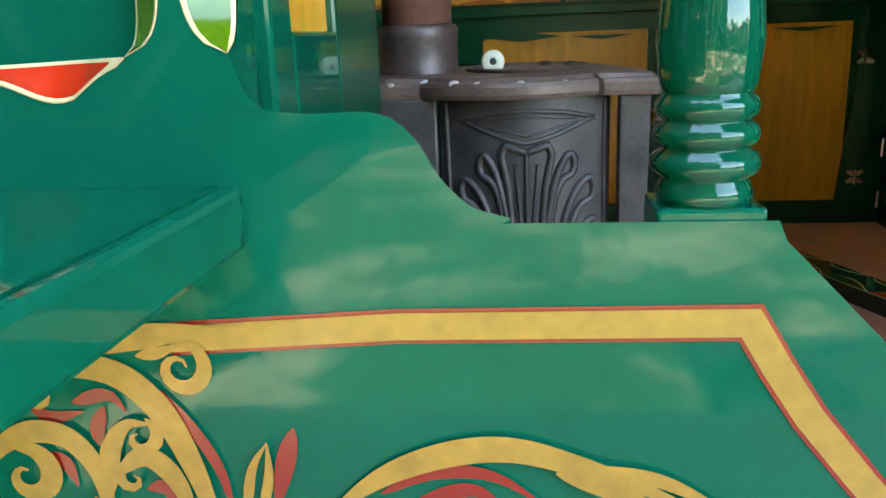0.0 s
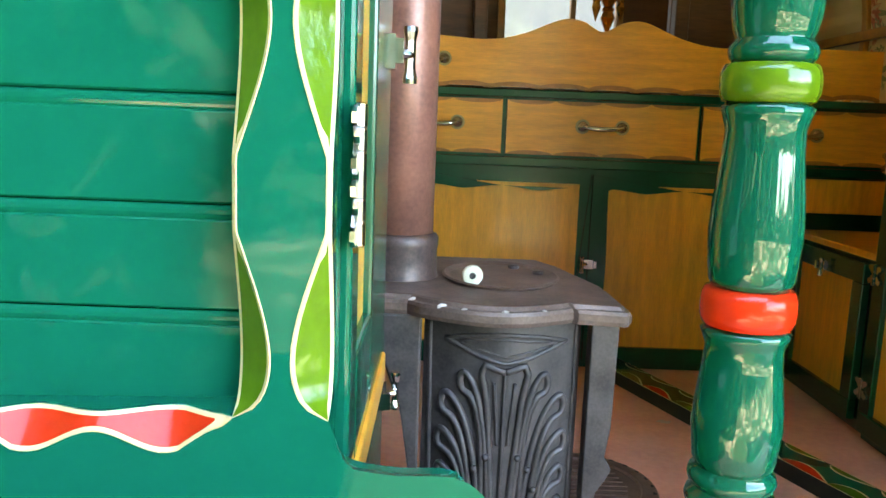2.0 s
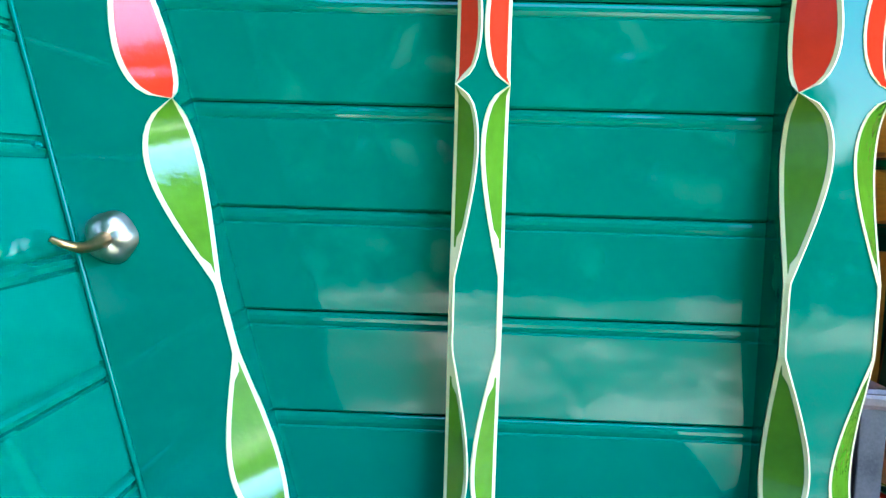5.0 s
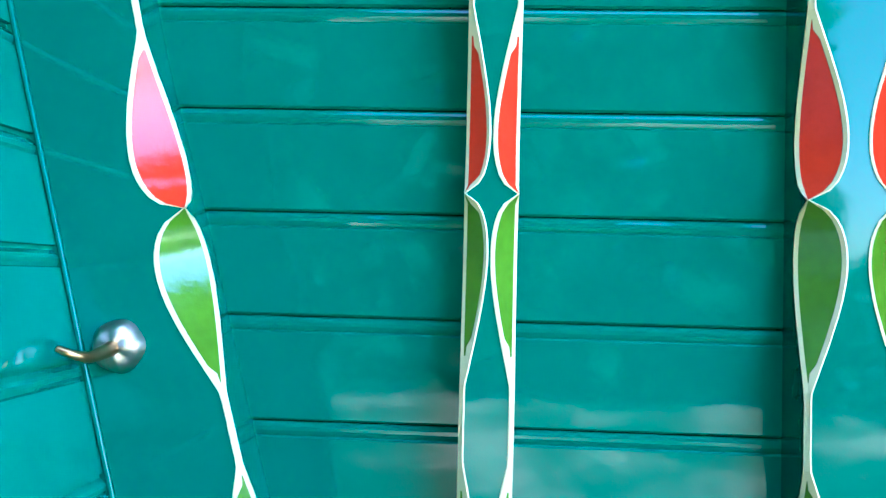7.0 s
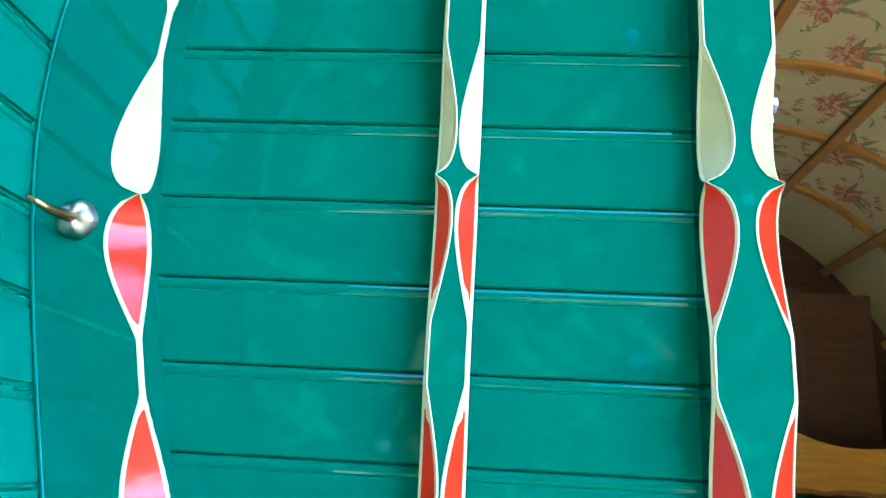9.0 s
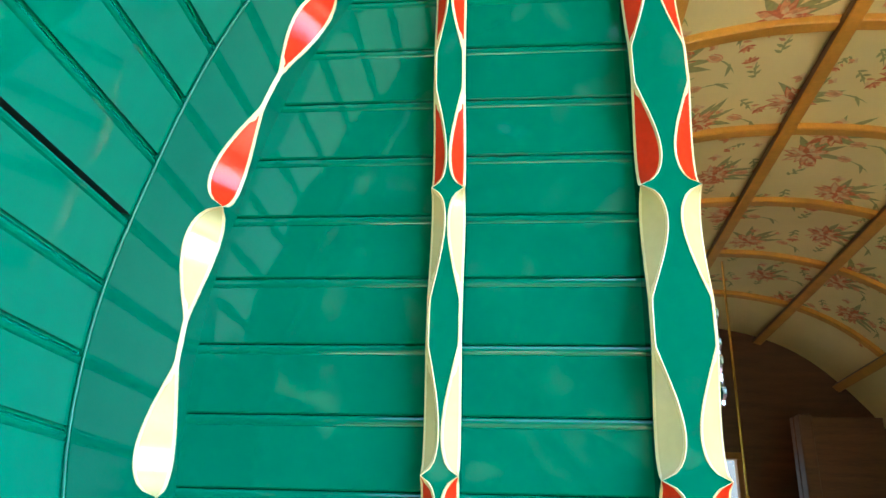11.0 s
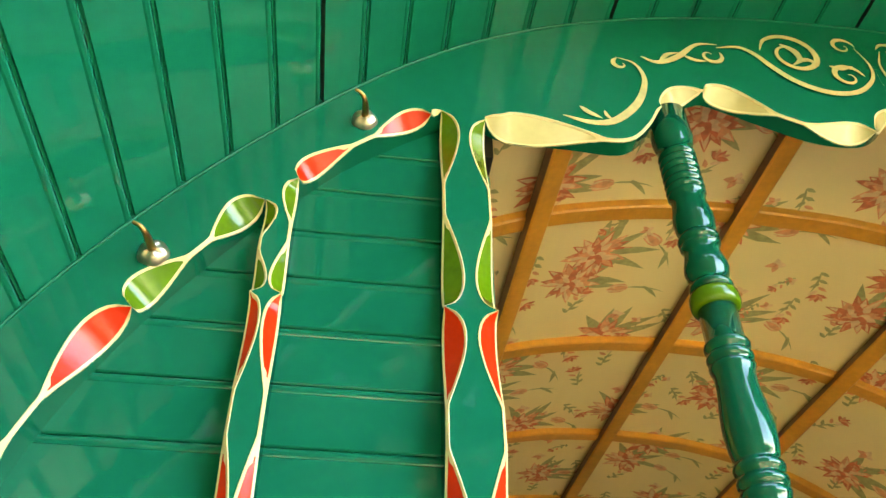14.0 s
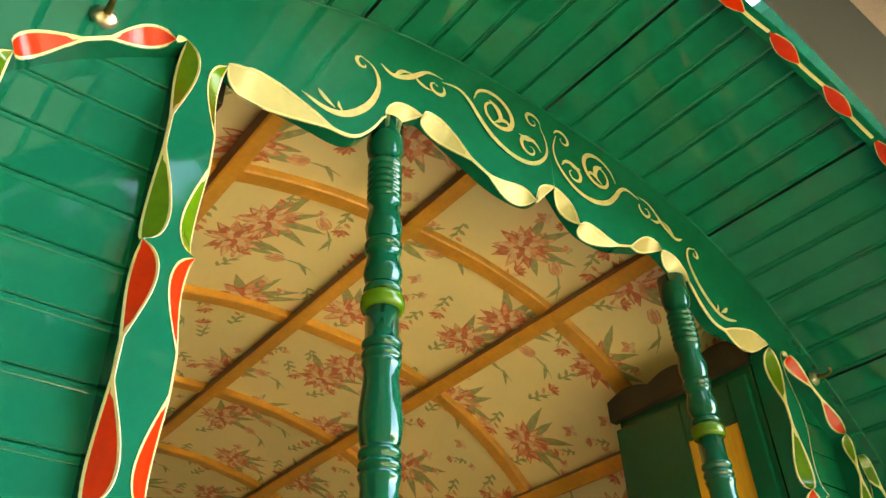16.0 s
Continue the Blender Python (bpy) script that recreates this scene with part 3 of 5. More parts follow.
def back_wall():
    """The back wall with the window's opening through it."""
    bm = bmesh.new()
    hole = [(CX - WX, WZ0), (CX + WX, WZ0), (CX + WX, WZ1), (CX - WX, WZ1)]
    for loop in ([(CX - 0.88, FLOOR), (CX + 0.88, FLOOR)] + [(2 * CX - x, z) for x, z in bo[:len(bo)]], hole):
        vs = [bm.verts.new((x, 3.02, z)) for x, z in loop]
        for k in range(len(vs)):
            bm.edges.new((vs[k], vs[(k + 1) % len(vs)]))
    bmesh.ops.triangle_fill(bm, edges=bm.edges[:], use_beauty=True)
    r = bmesh.ops.extrude_face_region(bm, geom=bm.faces[:])
    for g in r["geom"]:
        if isinstance(g, bmesh.types.BMVert):
            g.co.y = 3.05
    bm.verts.index_update()
    v, f = [tuple(q.co) for q in bm.verts], [tuple(q.index for q in g.verts) for g in bm.faces]
    bm.free()
    tagged(mesh("wall_back", v, f, BROWN), "brown stained boarded back wall above the bed", "wall", kind="structure")
    win = thing("window_1", "small back window with brown wooden frame above the bed", "window", kind="structure")
    for a, b, c, d in ((-WX, WX, WZ0, WZ0 + 0.03), (-WX, WX, WZ1 - 0.03, WZ1), (-WX, -WX + 0.03, WZ0 + 0.03, WZ1 - 0.03), (WX - 0.03, WX, WZ0 + 0.03, WZ1 - 0.03), (0.04, 0.062, WZ0 + 0.03, WZ1 - 0.03)):
        block("window_frame", CX + a, CX + b, 3.0, 3.045, c, d, OAK_EDGE, win)
    g = block("pane", CX - WX + 0.03, CX + WX - 0.03, 3.03, 3.034, WZ0 + 0.03, WZ1 - 0.03, GLASS, win, "clear glass pane", bevel=0)
    g.visible_shadow = False


back_wall()


def ceiling_inside():
    """Cream cloth with a flower print; all motifs are flat faces just under the cloth."""
    v, f, idx = [], [], []
    arcs = np.linspace(-ARC[-1] / 2 + 0.05, ARC[-1] / 2 - 0.05, 121)
    ys = np.linspace(0.05, 3.02, 12)
    for a in arcs:
        x, z = roof_at(a, 0.012)
        for y in ys:
            v.append((x, y, z))
    m = len(ys)
    for i in range(len(arcs) - 1):
        for j in range(m - 1):
            f.append((i * m + j, i * m + j + 1, (i + 1) * m + j + 1, (i + 1) * m + j))
            idx.append(0)
    rnd = random.Random(5)

    def patch(pts, mat, lift):
        o = len(v)
        for s, y in pts:
            x, z = roof_at(s, 0.0125 + lift)
            v.append((x, min(3.0, max(0.055, y)), z))
        f.append(tuple(range(o, o + len(pts))))
        idx.append(mat)

    def petal(s, y, ang, length, width, mat, lift, curl=0.0):
        left, right = [], []
        n = 6
        for i in range(n + 1):
            q = i / n
            w = width * math.sin(math.pi * (0.06 + 0.94 * q) ** 0.8) * rnd.uniform(0.85, 1.12)
            c = curl * q * q
            bx, by = length * q, c
            for side, lst in ((1, left), (-1, right)):
                px, py = bx, by + side * w / 2
                lst.append((s + px * math.cos(ang) - py * math.sin(ang), y + px * math.sin(ang) + py * math.cos(ang)))
        patch(left + right[::-1], mat, lift)

    def stem(s, y, ang, length, curl, lift):
        petal(s, y, ang, length, 0.0048, 4, lift, curl)

    def peony(s, y, r, ang):
        for k in range(5):
            a = ang + 3.3 + (k - 2) * 0.5
            petal(s, y, a, r * rnd.uniform(1.4, 2.0), r * 0.36, 4, 0.0003, rnd.uniform(-0.4, 0.4) * r)
        n = 15
        for k in range(n):
            a = ang + 6.283 * k / n + rnd.uniform(-0.12, 0.12)
            far, bend = r * rnd.uniform(0.8, 1.12), rnd.uniform(-0.15, 0.15) * r
            petal(s, y, a, far, r * 0.36, (2, 1, 2)[k % 3], 0.0005 + 0.00004 * k, bend)
            petal(s, y, a, far * 0.93, r * 0.24, (3, 3, 1)[k % 3], 0.00052 + 0.00004 * k, bend)
        for k in range(9):
            a = ang + 6.283 * k / 9 + 0.2
            petal(s, y, a, r * rnd.uniform(0.5, 0.68), r * 0.27, (3, 1, 3, 2)[k % 4], 0.0011 + 0.00004 * k)
        for k in range(5):
            petal(s, y, ang + 6.283 * k / 5, r * 0.32, r * 0.2, (2, 3)[k % 2], 0.0016 + 0.00004 * k)

    def tulip(s, y, r, ang):
        stem(s, y, ang + math.pi, r * 2.4, r * 0.7, 0.0003)
        petal(s - math.cos(ang) * r, y - math.sin(ang) * r, ang + math.pi + 0.7, r * 1.6, r * 0.3, 4, 0.0004, r * 0.3)
        for k, d in enumerate((-0.5, 0.5, -0.22, 0.22, 0.0)):
            petal(s, y, ang + d, r * (1.25 if k < 2 else 1.4), r * 0.5, (1, 1, 3, 3, 1)[k], 0.0006 + 0.0001 * k, -d * r * 0.6)

    def butterfly(s, y, r, ang):
        for d, ln, mt in ((0.6, 1.0, 1), (-0.6, 1.0, 1), (2.2, 0.8, 3), (-2.2, 0.8, 3)):
            petal(s, y, ang + d, r * ln, r * 0.62, mt, 0.0006)
        petal(s, y, ang, r * 0.5, r * 0.12, 2, 0.0009)

    def sprig(s, y, r, ang):
        stem(s, y, ang, r * 2.2, r * 0.5, 0.0003)
        for k in range(7):
            q = k / 6
            b = ang + (0.9 if k % 2 else -0.9)
            px, py = s + math.cos(ang) * r * 2.2 * q, y + math.sin(ang) * r * 2.2 * q
            petal(px, py, b, r * 0.7, r * 0.3, 4 if k < 4 else (2, 1, 3)[k % 3], 0.0005 + 0.0001 * k)
        for k in range(5):
            petal(s + math.cos(ang) * r * 2.3, y + math.sin(ang) * r * 2.3, ang + (k - 2) * 0.6, r * 0.75, r * 0.36, (2, 1)[k % 2], 0.0013 + 0.00005 * k)
    row = 0
    y = 0.1
    while y < 2.6:
        s = -1.9 + (0.1 if row % 2 else 0.0)
        k = row
        while s < 1.9:
            js, jy = s + rnd.uniform(-0.02, 0.02), y + rnd.uniform(-0.02, 0.02)
            kind = k % 5
            a = rnd.uniform(-0.5, 0.5) + 2.2
            if kind == 0:
                peony(js, jy, 0.066, a)
            elif kind == 1:
                tulip(js, jy, 0.032, a + 1.2)
            elif kind == 2:
                sprig(js, jy, 0.03, a + 2.6)
            elif kind == 3:
                butterfly(js, jy, 0.024, a)
                sprig(js + 0.05, jy + 0.03, 0.02, a)
            else:
                sprig(js, jy, 0.03, a - 1.0)
                butterfly(js - 0.04, jy + 0.04, 0.016, a + 1)
            s += 0.118
            k += 1
        y += 0.1
        row += 2 if row % 3 else 1
    return v, f, idx


cv, cf, ci = ceiling_inside()
cl = mesh("ceiling", cv, cf, [CLOTH, PINK, ROSE, SALMON, SAGE], index=ci)
tagged(cl, "cream cloth ceiling lining printed with pink flowers", "ceiling", kind="structure")


def ribs():
    hoops = [0.38, 0.81, 1.24, 1.67, 2.1, 2.53]
    for y in hoops:
        v, f = [], []
        arcs = np.linspace(-ARC[-1] / 2 + 0.02, ARC[-1] / 2 - 0.02, 110)
        for a in arcs:
            for ins, yy in ((0.012, y - 0.018), (0.026, y - 0.018), (0.029, y - 0.015), (0.029, y + 0.015), (0.026, y + 0.018), (0.012, y + 0.018)):
                x, z = roof_at(a, ins)
                v.append((x, yy, z))
        n = 6
        for i in range(len(arcs) - 1):
            for j in range(n):
                f.append((n * i + j, n * i + (j + 1) % n, n * i + n + (j + 1) % n, n * i + n + j))
        tagged(mesh("roof_hoop", v, f, RIB), "orange varnished bent wooden roof hoop", "hoop", "roof hoops")
    for a in (-1.6, -1.2, -0.80, -0.405, -0.012, 0.40, 0.80, 1.2, 1.6):
        v = []
        for da, ins in ((-0.019, 0.025), (-0.019, 0.043), (-0.016, 0.046), (0.016, 0.046), (0.019, 0.043), (0.019, 0.025)):
            x, z = roof_at(a + da, ins)
            v += [(x, 0.05, z), (x, 3.02, z)]
        f = [(2 * j, 2 * j + 1, (2 * j + 3) % 12, (2 * j + 2) % 12) for j in range(6)] + [(0, 2, 4, 6, 8, 10), (1, 3, 5, 7, 9, 11)]
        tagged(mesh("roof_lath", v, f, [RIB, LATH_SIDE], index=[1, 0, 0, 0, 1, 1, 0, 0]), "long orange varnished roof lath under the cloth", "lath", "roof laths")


ribs()


# ---- interior fittings ----
def hinge(parent, m, size=1.0):
    """A chrome butterfly hinge: knuckle and two pierced leaves, in the plane of x and z."""
    v, f = lathe([(0.003, -0.022), (0.0042, -0.021), (0.0042, -0.008), (0.0034, -0.007), (0.0042, -0.006), (0.0042, 0.006), (0.0034, 0.007), (0.0042, 0.008), (0.0042, 0.021), (0.003, 0.022)], 10, (0, -0.003))
    pieces = [(v, f)]
    for sx in (-1, 1):
        for sz in (-1, 1):
            out = [(sx * 0.003, sz * 0.003), (sx * 0.011, sz * 0.002), (sx * 0.016, sz * 0.008), (sx * 0.022, sz * 0.010), (sx * 0.023, sz * 0.016), (sx * 0.017, sz * 0.02), (sx * 0.010, sz * 0.017), (sx * 0.003, sz * 0.019)]
            pieces.append(plate(out, -0.003, 0.0))
    v, f = join(*pieces)
    v = [m @ (Vector(q) * size) for q in v]
    return mesh("hinge", v, f, CHROME, parent, "chrome butterfly hinge", smooth=False)


def latch(parent, m, size=1.0):
    v, f = join(lathe([(0.006, -0.024), (0.0065, -0.02), (0.0045, -0.012), (0.0045, 0.012), (0.0065, 0.02), (0.006, 0.024)], 12, (0.016, -0.016)),
                tube([(0.0, -0.004, 0), (0.006, -0.014, 0), (0.016, -0.016, 0)], 0.0042, 8), plate([(-0.02, -0.014), (0.008, -0.014), (0.008, 0.014), (-0.02, 0.014)], -0.005, 0.0), box(-0.028, -0.02, -0.012, 0, -0.01, 0.01))
    return mesh("latch", [m @ (Vector(q) * size) for q in v], f, CHROME, parent, "chrome cupboard latch")


def bow_handle(parent, x, y, z, w=0.115):
    pieces = []
    for s in (-1, 1):
        pv, pf = lathe([(0.0, 0.0), (0.016, 0.0), (0.016, 0.003), (0.011, 0.006), (0.007, 0.008), (0.006, 0.016), (0.009, 0.02), (0.0085, 0.026), (0.0, 0.028)], 16)
        pieces.append(([(x + s * w / 2 + a, y - c, z + b) for a, b, c in pv], pf))
    pts = catmull([(x - w / 2, y - 0.022, z), (x - w / 3, y - 0.028, z - 0.004), (x, y - 0.03, z - 0.006), (x + w / 3, y - 0.028, z - 0.004), (x + w / 2, y - 0.022, z)], 4)
    n = len(pts)
    pieces.append(tube(pts, [0.0055 + 0.002 * math.sin(math.pi * i / (n - 1)) for i in range(n)], 10))
    v, f = join(*pieces)
    for s in (-1, 1):
        rv, rf = lathe([(0.0, 0.0), (0.021, 0.0), (0.021, 0.0015), (0.019, 0.0035), (0.0165, 0.0035), (0.0, 0.0025)], 20)
        mesh("rosette", [(x + s * w / 2 + a, y - c, z + b) for a, b, c in rv], rf, IVORY, parent, "cream handle rosette")
    return mesh("handle", v, f, CHROME, parent, "chrome bow handle", smooth=True)


def scallop(x0, x1, z0, z1, y0, y1, waves, depth, mat, parent, name="board", label=""):
    """A board whose long edges are cut in shallow waves with a dark chamfer."""
    n = 60
    top, bot = [], []
    for i in range(n + 1):
        q = i / n
        w = depth * abs(math.sin(math.pi * waves * q)) ** 0.5
        top.append((x0 + (x1 - x0) * q, z1 - w))
        bot.append((x0 + (x1 - x0) * q, z0 + w))
    ob = mesh(name, *plate(bot + top[::-1], y0, y1), mat, parent, label)
    back = mesh("edge", *box(x0, x1, y0 + 0.004, y1, z0, z1), OAK_EDGE, parent)
    return ob


def wavy_frame(x0, x1, z0, z1, rail, y0, y1, mat, parent):
    """A door's frame round a shaped opening: its top rail dips in two carved waves."""
    hx0, hx1, hz0, hz1 = x0 + rail, x1 - rail, z0 + rail, z1 - rail
    inner = [(hx0, hz0), (hx1, hz0)]
    for i in range(17):
        inner.append((hx1 - 0.006 * math.sin(math.pi * i / 16) ** 2, hz0 + (hz1 - hz0) * i / 16))
    for i in range(1, 40):
        q = i / 40
        inner.append((hx1 + (hx0 - hx1) * q, hz1 - 0.006 + 0.011 * abs(math.cos(math.pi * 2 * q)) ** 1.5))
    for i in range(17):
        inner.append((hx0 + 0.006 * math.sin(math.pi * i / 16) ** 2, hz1 + (hz0 - hz1) * i / 16))
    bm = bmesh.new()
    for loop in ([(x0, z0), (x1, z0), (x1, z1), (x0, z1)], inner[:-1]):
        vs = [bm.verts.new((x, y0, z)) for x, z in loop]
        for k in range(len(vs)):
            bm.edges.new((vs[k], vs[(k + 1) % len(vs)]))
    bmesh.ops.triangle_fill(bm, edges=bm.edges[:], use_beauty=True)
    r = bmesh.ops.extrude_face_region(bm, geom=bm.faces[:])
    for g in r["geom"]:
        if isinstance(g, bmesh.types.BMVert):
            g.co.y = y1
    bm.verts.index_update()
    v, f = [tuple(q.co) for q in bm.verts], [tuple(q.index for q in g.verts) for g in bm.faces]
    bm.free()
    return mesh("frame", v, f, mat, parent, bevel=0.002)


def cupboard_door(parent, x0, x1, z0, z1, y, hinge_right, rail=0.046):
    """A framed green door with a honey panel, facing -y."""
    d = new("door")
    d.parent = parent
    d["label"] = "green framed door with honey wood panel"
    wavy_frame(x0, x1, z0, z1, rail, y - 0.02, y, GREEN_IN, d)
    block("panel", x0 + rail - 0.012, x1 - rail + 0.012, y - 0.008, y - 0.001, z0 + rail - 0.012, z1 - rail + 0.016, OAK, d, "honey coloured wood panel", bevel=0)
    hx = x1 if hinge_right else x0
    for q in (0.2, 0.78):
        hinge(d, Matrix.Translation((hx, y - 0.021, z0 + (z1 - z0) * q)))
    return d


Y = 1.95
bed = thing("bed_cabinet", "built-in green bed base with honey drawers and cupboard doors", "cabinet", at=(0, 0, 0))
XL, XR = BX - 0.572, BX + 0.572
block("carcass", XL - 0.42, XR + 0.35, Y, Y + 0.5, FLOOR, 1.25, GREEN_IN, bed, bevel=0.002)
block("plinth", XL, XR, Y - 0.004, Y, FLOOR, 0.452, GREEN_IN, bed)
d1 = cupboard_door(bed, XL + 0.035, BX - 0.002, 0.454, 1.018, Y, False)
d2 = cupboard_door(bed, BX + 0.002, XR - 0.035, 0.454, 1.018, Y, True)
latch(d2, Matrix.Translation((BX - 0.004, Y - 0.02, 0.752)) @ Matrix.Scale(-1, 4, (1, 0, 0)))
block("rail", XL - 0.42, XR + 0.35, Y - 0.03, Y + 0.02, 1.034, 1.062, GREEN_IN, bed, bevel=0.004)
block("rail", XL - 0.42, XR + 0.35, Y - 0.026, Y + 0.02, 1.232, 1.256, GREEN_IN, bed, bevel=0.004)
for k, (a, b) in enumerate(((-0.46, 0.112), (0.126, 0.682), (0.695, 1.25))):
    dr = new("drawer")
    dr.parent = bed
    dr["label"] = "honey wood drawer with carved wavy edges"
    scallop(a, b, 1.07, 1.226, Y - 0.018, Y, 4, 0.012, OAK_H, dr, "front")
    c = (a + b) / 2
    bow_handle(dr, c if k != 0 else -0.075, Y - 0.018, 1.156)
# upper board with its waved top, and its deep drawers at the sides
crest = thing("crest_board", "honey wood board with carved wavy crest above the bed drawers", "board", at=(0, 0, 0))
top = catmull([(-0.35, 1.40), (-0.1, 1.40), (0.06, 1.393), (0.16, 1.412), (0.27, 1.455), (0.33, 1.452), (BX, 1.425), (0.45, 1.452), (0.51, 1.455), (0.62, 1.412), (0.73, 1.393), (0.9, 1.40), (1.2, 1.40)], 8)
mesh("board", *plate([(-0.35, 1.262), (1.2, 1.262)] + [tuple(q) for q in top[::-1]], Y - 0.016, Y + 0.01), OAK_H, crest, bevel=0.003)
low = [(-0.35 + 1.55 * i / 90, 1.258 + 0.012 * abs(math.sin(i / 90 * math.pi * 11)) ** 0.5) for i in range(91)]
mesh("edge", *plate([(x, z - 0.006) for x, z in low] + [(x, z + 0.006) for x, z in low[::-1]], Y - 0.019, Y - 0.012), OAK_EDGE, crest, "dark carved edge")
bow_handle(crest, 0.93, Y - 0.016, 1.335)
bow_handle(crest, -0.12, Y - 0.016, 1.335)

# shelf things above the bed
inner = thing("back_cupboard", "brown wooden cupboard front above the bed", "cupboard")
for a, b in ((BX - 0.55, BX - 0.31), (BX + 0.31, BX + 0.62)):
    block("front", a, b, Y + 0.42, Y + 0.46, 1.26, 1.95, BROWN, inner)
block("post", 0.03, 0.076, Y + 0.36, Y + 0.42, 1.26, 1.95, BROWN, inner, bevel=0.006)
block("post", 0.698, 0.744, Y + 0.36, Y + 0.42, 1.26, 1.95, BROWN, inner, bevel=0.006)


def ornament():
    ob = thing("gilt_pendant", "gilt hanging ornament with leaf drops above the bed", "ornament")
    for k, (dx, z, r, h) in enumerate(((0, 1.47, 0.022, 0.05), (-0.035, 1.50, 0.014, 0.04), (0.035, 1.50, 0.014, 0.04), (0, 1.53, 0.03, 0.05), (-0.04, 1.56, 0.016, 0.05), (0.042, 1.56, 0.016, 0.05), (0, 1.59, 0.022, 0.06))):
        prof = [(0.001, z - h), (r * 0.5, z - h * 0.5), (r, z), (r * 0.7, z + h * 0.35), (r * 0.9, z + h * 0.5), (0.004, z + h * 0.8)]
        mesh("drop", *lathe(prof, 7, (BX + 0.02 + dx, Y + 0.03)), GOLDMETAL, ob)
    mesh("rod", *tube([(BX + 0.02, Y + 0.03, 1.5), (BX + 0.02, Y + 0.03, 2.40)], 0.004), GOLDMETAL, ob)


ornament()


# ---- stove ----
def stove():
    ob = thing("cast_iron_stove", "black cast iron stove with shell relief on its front", "stove", at=(0, 0, 0))
    # bowed body
    v, f = [], []
    n = 24
    zs = [0.50, 0.54, 0.9, 0.925]
    for z in zs:
        for i in range(n + 1):
            q = i / n
            x = -0.075 + 0.185 * q
            y = 0.51 - 0.035 * math.sin(math.pi * q)
            v.append((x, y, z))
        v += [(0.11, 0.78, z), (-0.075, 0.78, z)]
    m = n + 3
    for a in range(len(zs) - 1):
        for i in range(m):
            f.append((a * m + i, a * m + (i + 1) % m, (a + 1) * m + (i + 1) % m, (a + 1) * m + i))
    f += [tuple(range(m)), tuple(3 * m + i for i in range(m))]
    mesh("body", v, f, IRON, ob)

    def front(x, z, out=0.0):
        q = (x + 0.075) / 0.185
        return (x, 0.51 - 0.035 * math.sin(math.pi * min(1, max(0, q))) - out, z)
    # top plate with a stepped rim and an ear for the pipe
    out = [(-0.175, 0.70), (-0.175, 0.53), (-0.14, 0.508), (-0.095, 0.505), (-0.08, 0.49)]
    out += [(-0.08 + 0.175 * i / 12, 0.49 - 0.035 * math.sin(math.pi * i / 12)) for i in range(1, 13)]
    out += [(0.10, 0.485), (0.155, 0.478), (0.16, 0.485), (0.155, 0.60), (0.115, 0.75), (0.09, 0.80), (-0.12, 0.80)]
    rings = [(1.0, 0.925), (1.012, 0.93), (1.012, 0.938), (1.0, 0.942), (0.975, 0.943), (0.955, 0.947), (0.93, 0.948)]
    c = (-0.01, 0.63)
    v, f = [], []
    for s, z in rings:
        v += [(c[0] + (x - c[0]) * s, c[1] + (y - c[1]) * s, z) for x, y in out]
    k = len(out)
    for a in range(len(rings) - 1):
        for i in range(k):
            f.append((a * k + i, a * k + (i + 1) % k, (a + 1) * k + (i + 1) % k, (a + 1) * k + i))
    f += [tuple(range(k)), tuple((len(rings) - 1) * k + i for i in range(k))]
    mesh("top_plate", v, f, IRON_TOP, ob, "grey worn cast iron top plate")
    v, f = lathe([(0.074, 0.946), (0.078, 0.9515), (0.075, 0.953), (0.07, 0.951), (0.067, 0.9495), (0.0, 0.9495)], 40)
    mesh("hotplate", [(x * 1.0 + 0.022, y * 1.25 + 0.64, z) for x, y, z in v], f, IRON_TOP, ob, "round hotplate lid", smooth=False)
    v, f = lathe([(0.007, 0.0), (0.008, 0.004), (0.005, 0.006)], 8)
    for dx, dy in ((0.045, 0.70), (0.075, 0.66)):
        mesh("lid_stud", [(x + dx, y + dy, z + 0.949) for x, y, z in v], f, IRON, ob)
    # side pilaster with a carved foot
    side = [(0.118, 0.925), (0.15, 0.925), (0.148, 0.80), (0.143, 0.765), (0.152, 0.75), (0.145, 0.735), (0.135, 0.72), (0.133, 0.70), (0.14, 0.69), (0.132, 0.675), (0.128, 0.64), (0.14, 0.6), (0.15, 0.5), (0.15, FLOOR), (0.118, FLOOR)]
    mesh("pilaster", *plate(side, 0.485, 0.512), IRON, ob, bevel=0.003)
    left = [(-0.105, 0.925), (-0.078, 0.925), (-0.078, FLOOR), (-0.1, FLOOR), (-0.1, 0.5), (-0.085, 0.62), (-0.088, 0.72), (-0.1, 0.8), (-0.12, 0.86), (-0.145, 0.905), (-0.15, 0.925)]
    mesh("pilaster", *plate(left, 0.505, 0.525), IRON, ob, bevel=0.003)
    for dx in (-0.06, 0.09):
        mesh("foot", *box(dx - 0.014, dx + 0.014, 0.5, 0.53, FLOOR, 0.505), IRON, ob, bevel=0.004)
    for dx in (-0.06, 0.09):
        mesh("foot", *box(dx - 0.014, dx + 0.014, 0.74, 0.77, FLOOR, 0.505), IRON, ob, bevel=0.004)
    # relief: lozenge, lines, shell of lobes
    def bead(pts, r, name="moulding"):
        mesh(name, *tube([front(x, z, 0.0) for x, z in resample(np.array(pts), 0.008)], r, 8), IRON, ob, smooth=True)
    bead([(-0.05, 0.902), (-0.02, 0.909), (0.02, 0.912), (0.06, 0.909), (0.092, 0.902)], 0.0028)
    bead([(-0.05, 0.902), (-0.01, 0.885), (0.02, 0.877), (0.05, 0.885), (0.092, 0.902)], 0.0028)
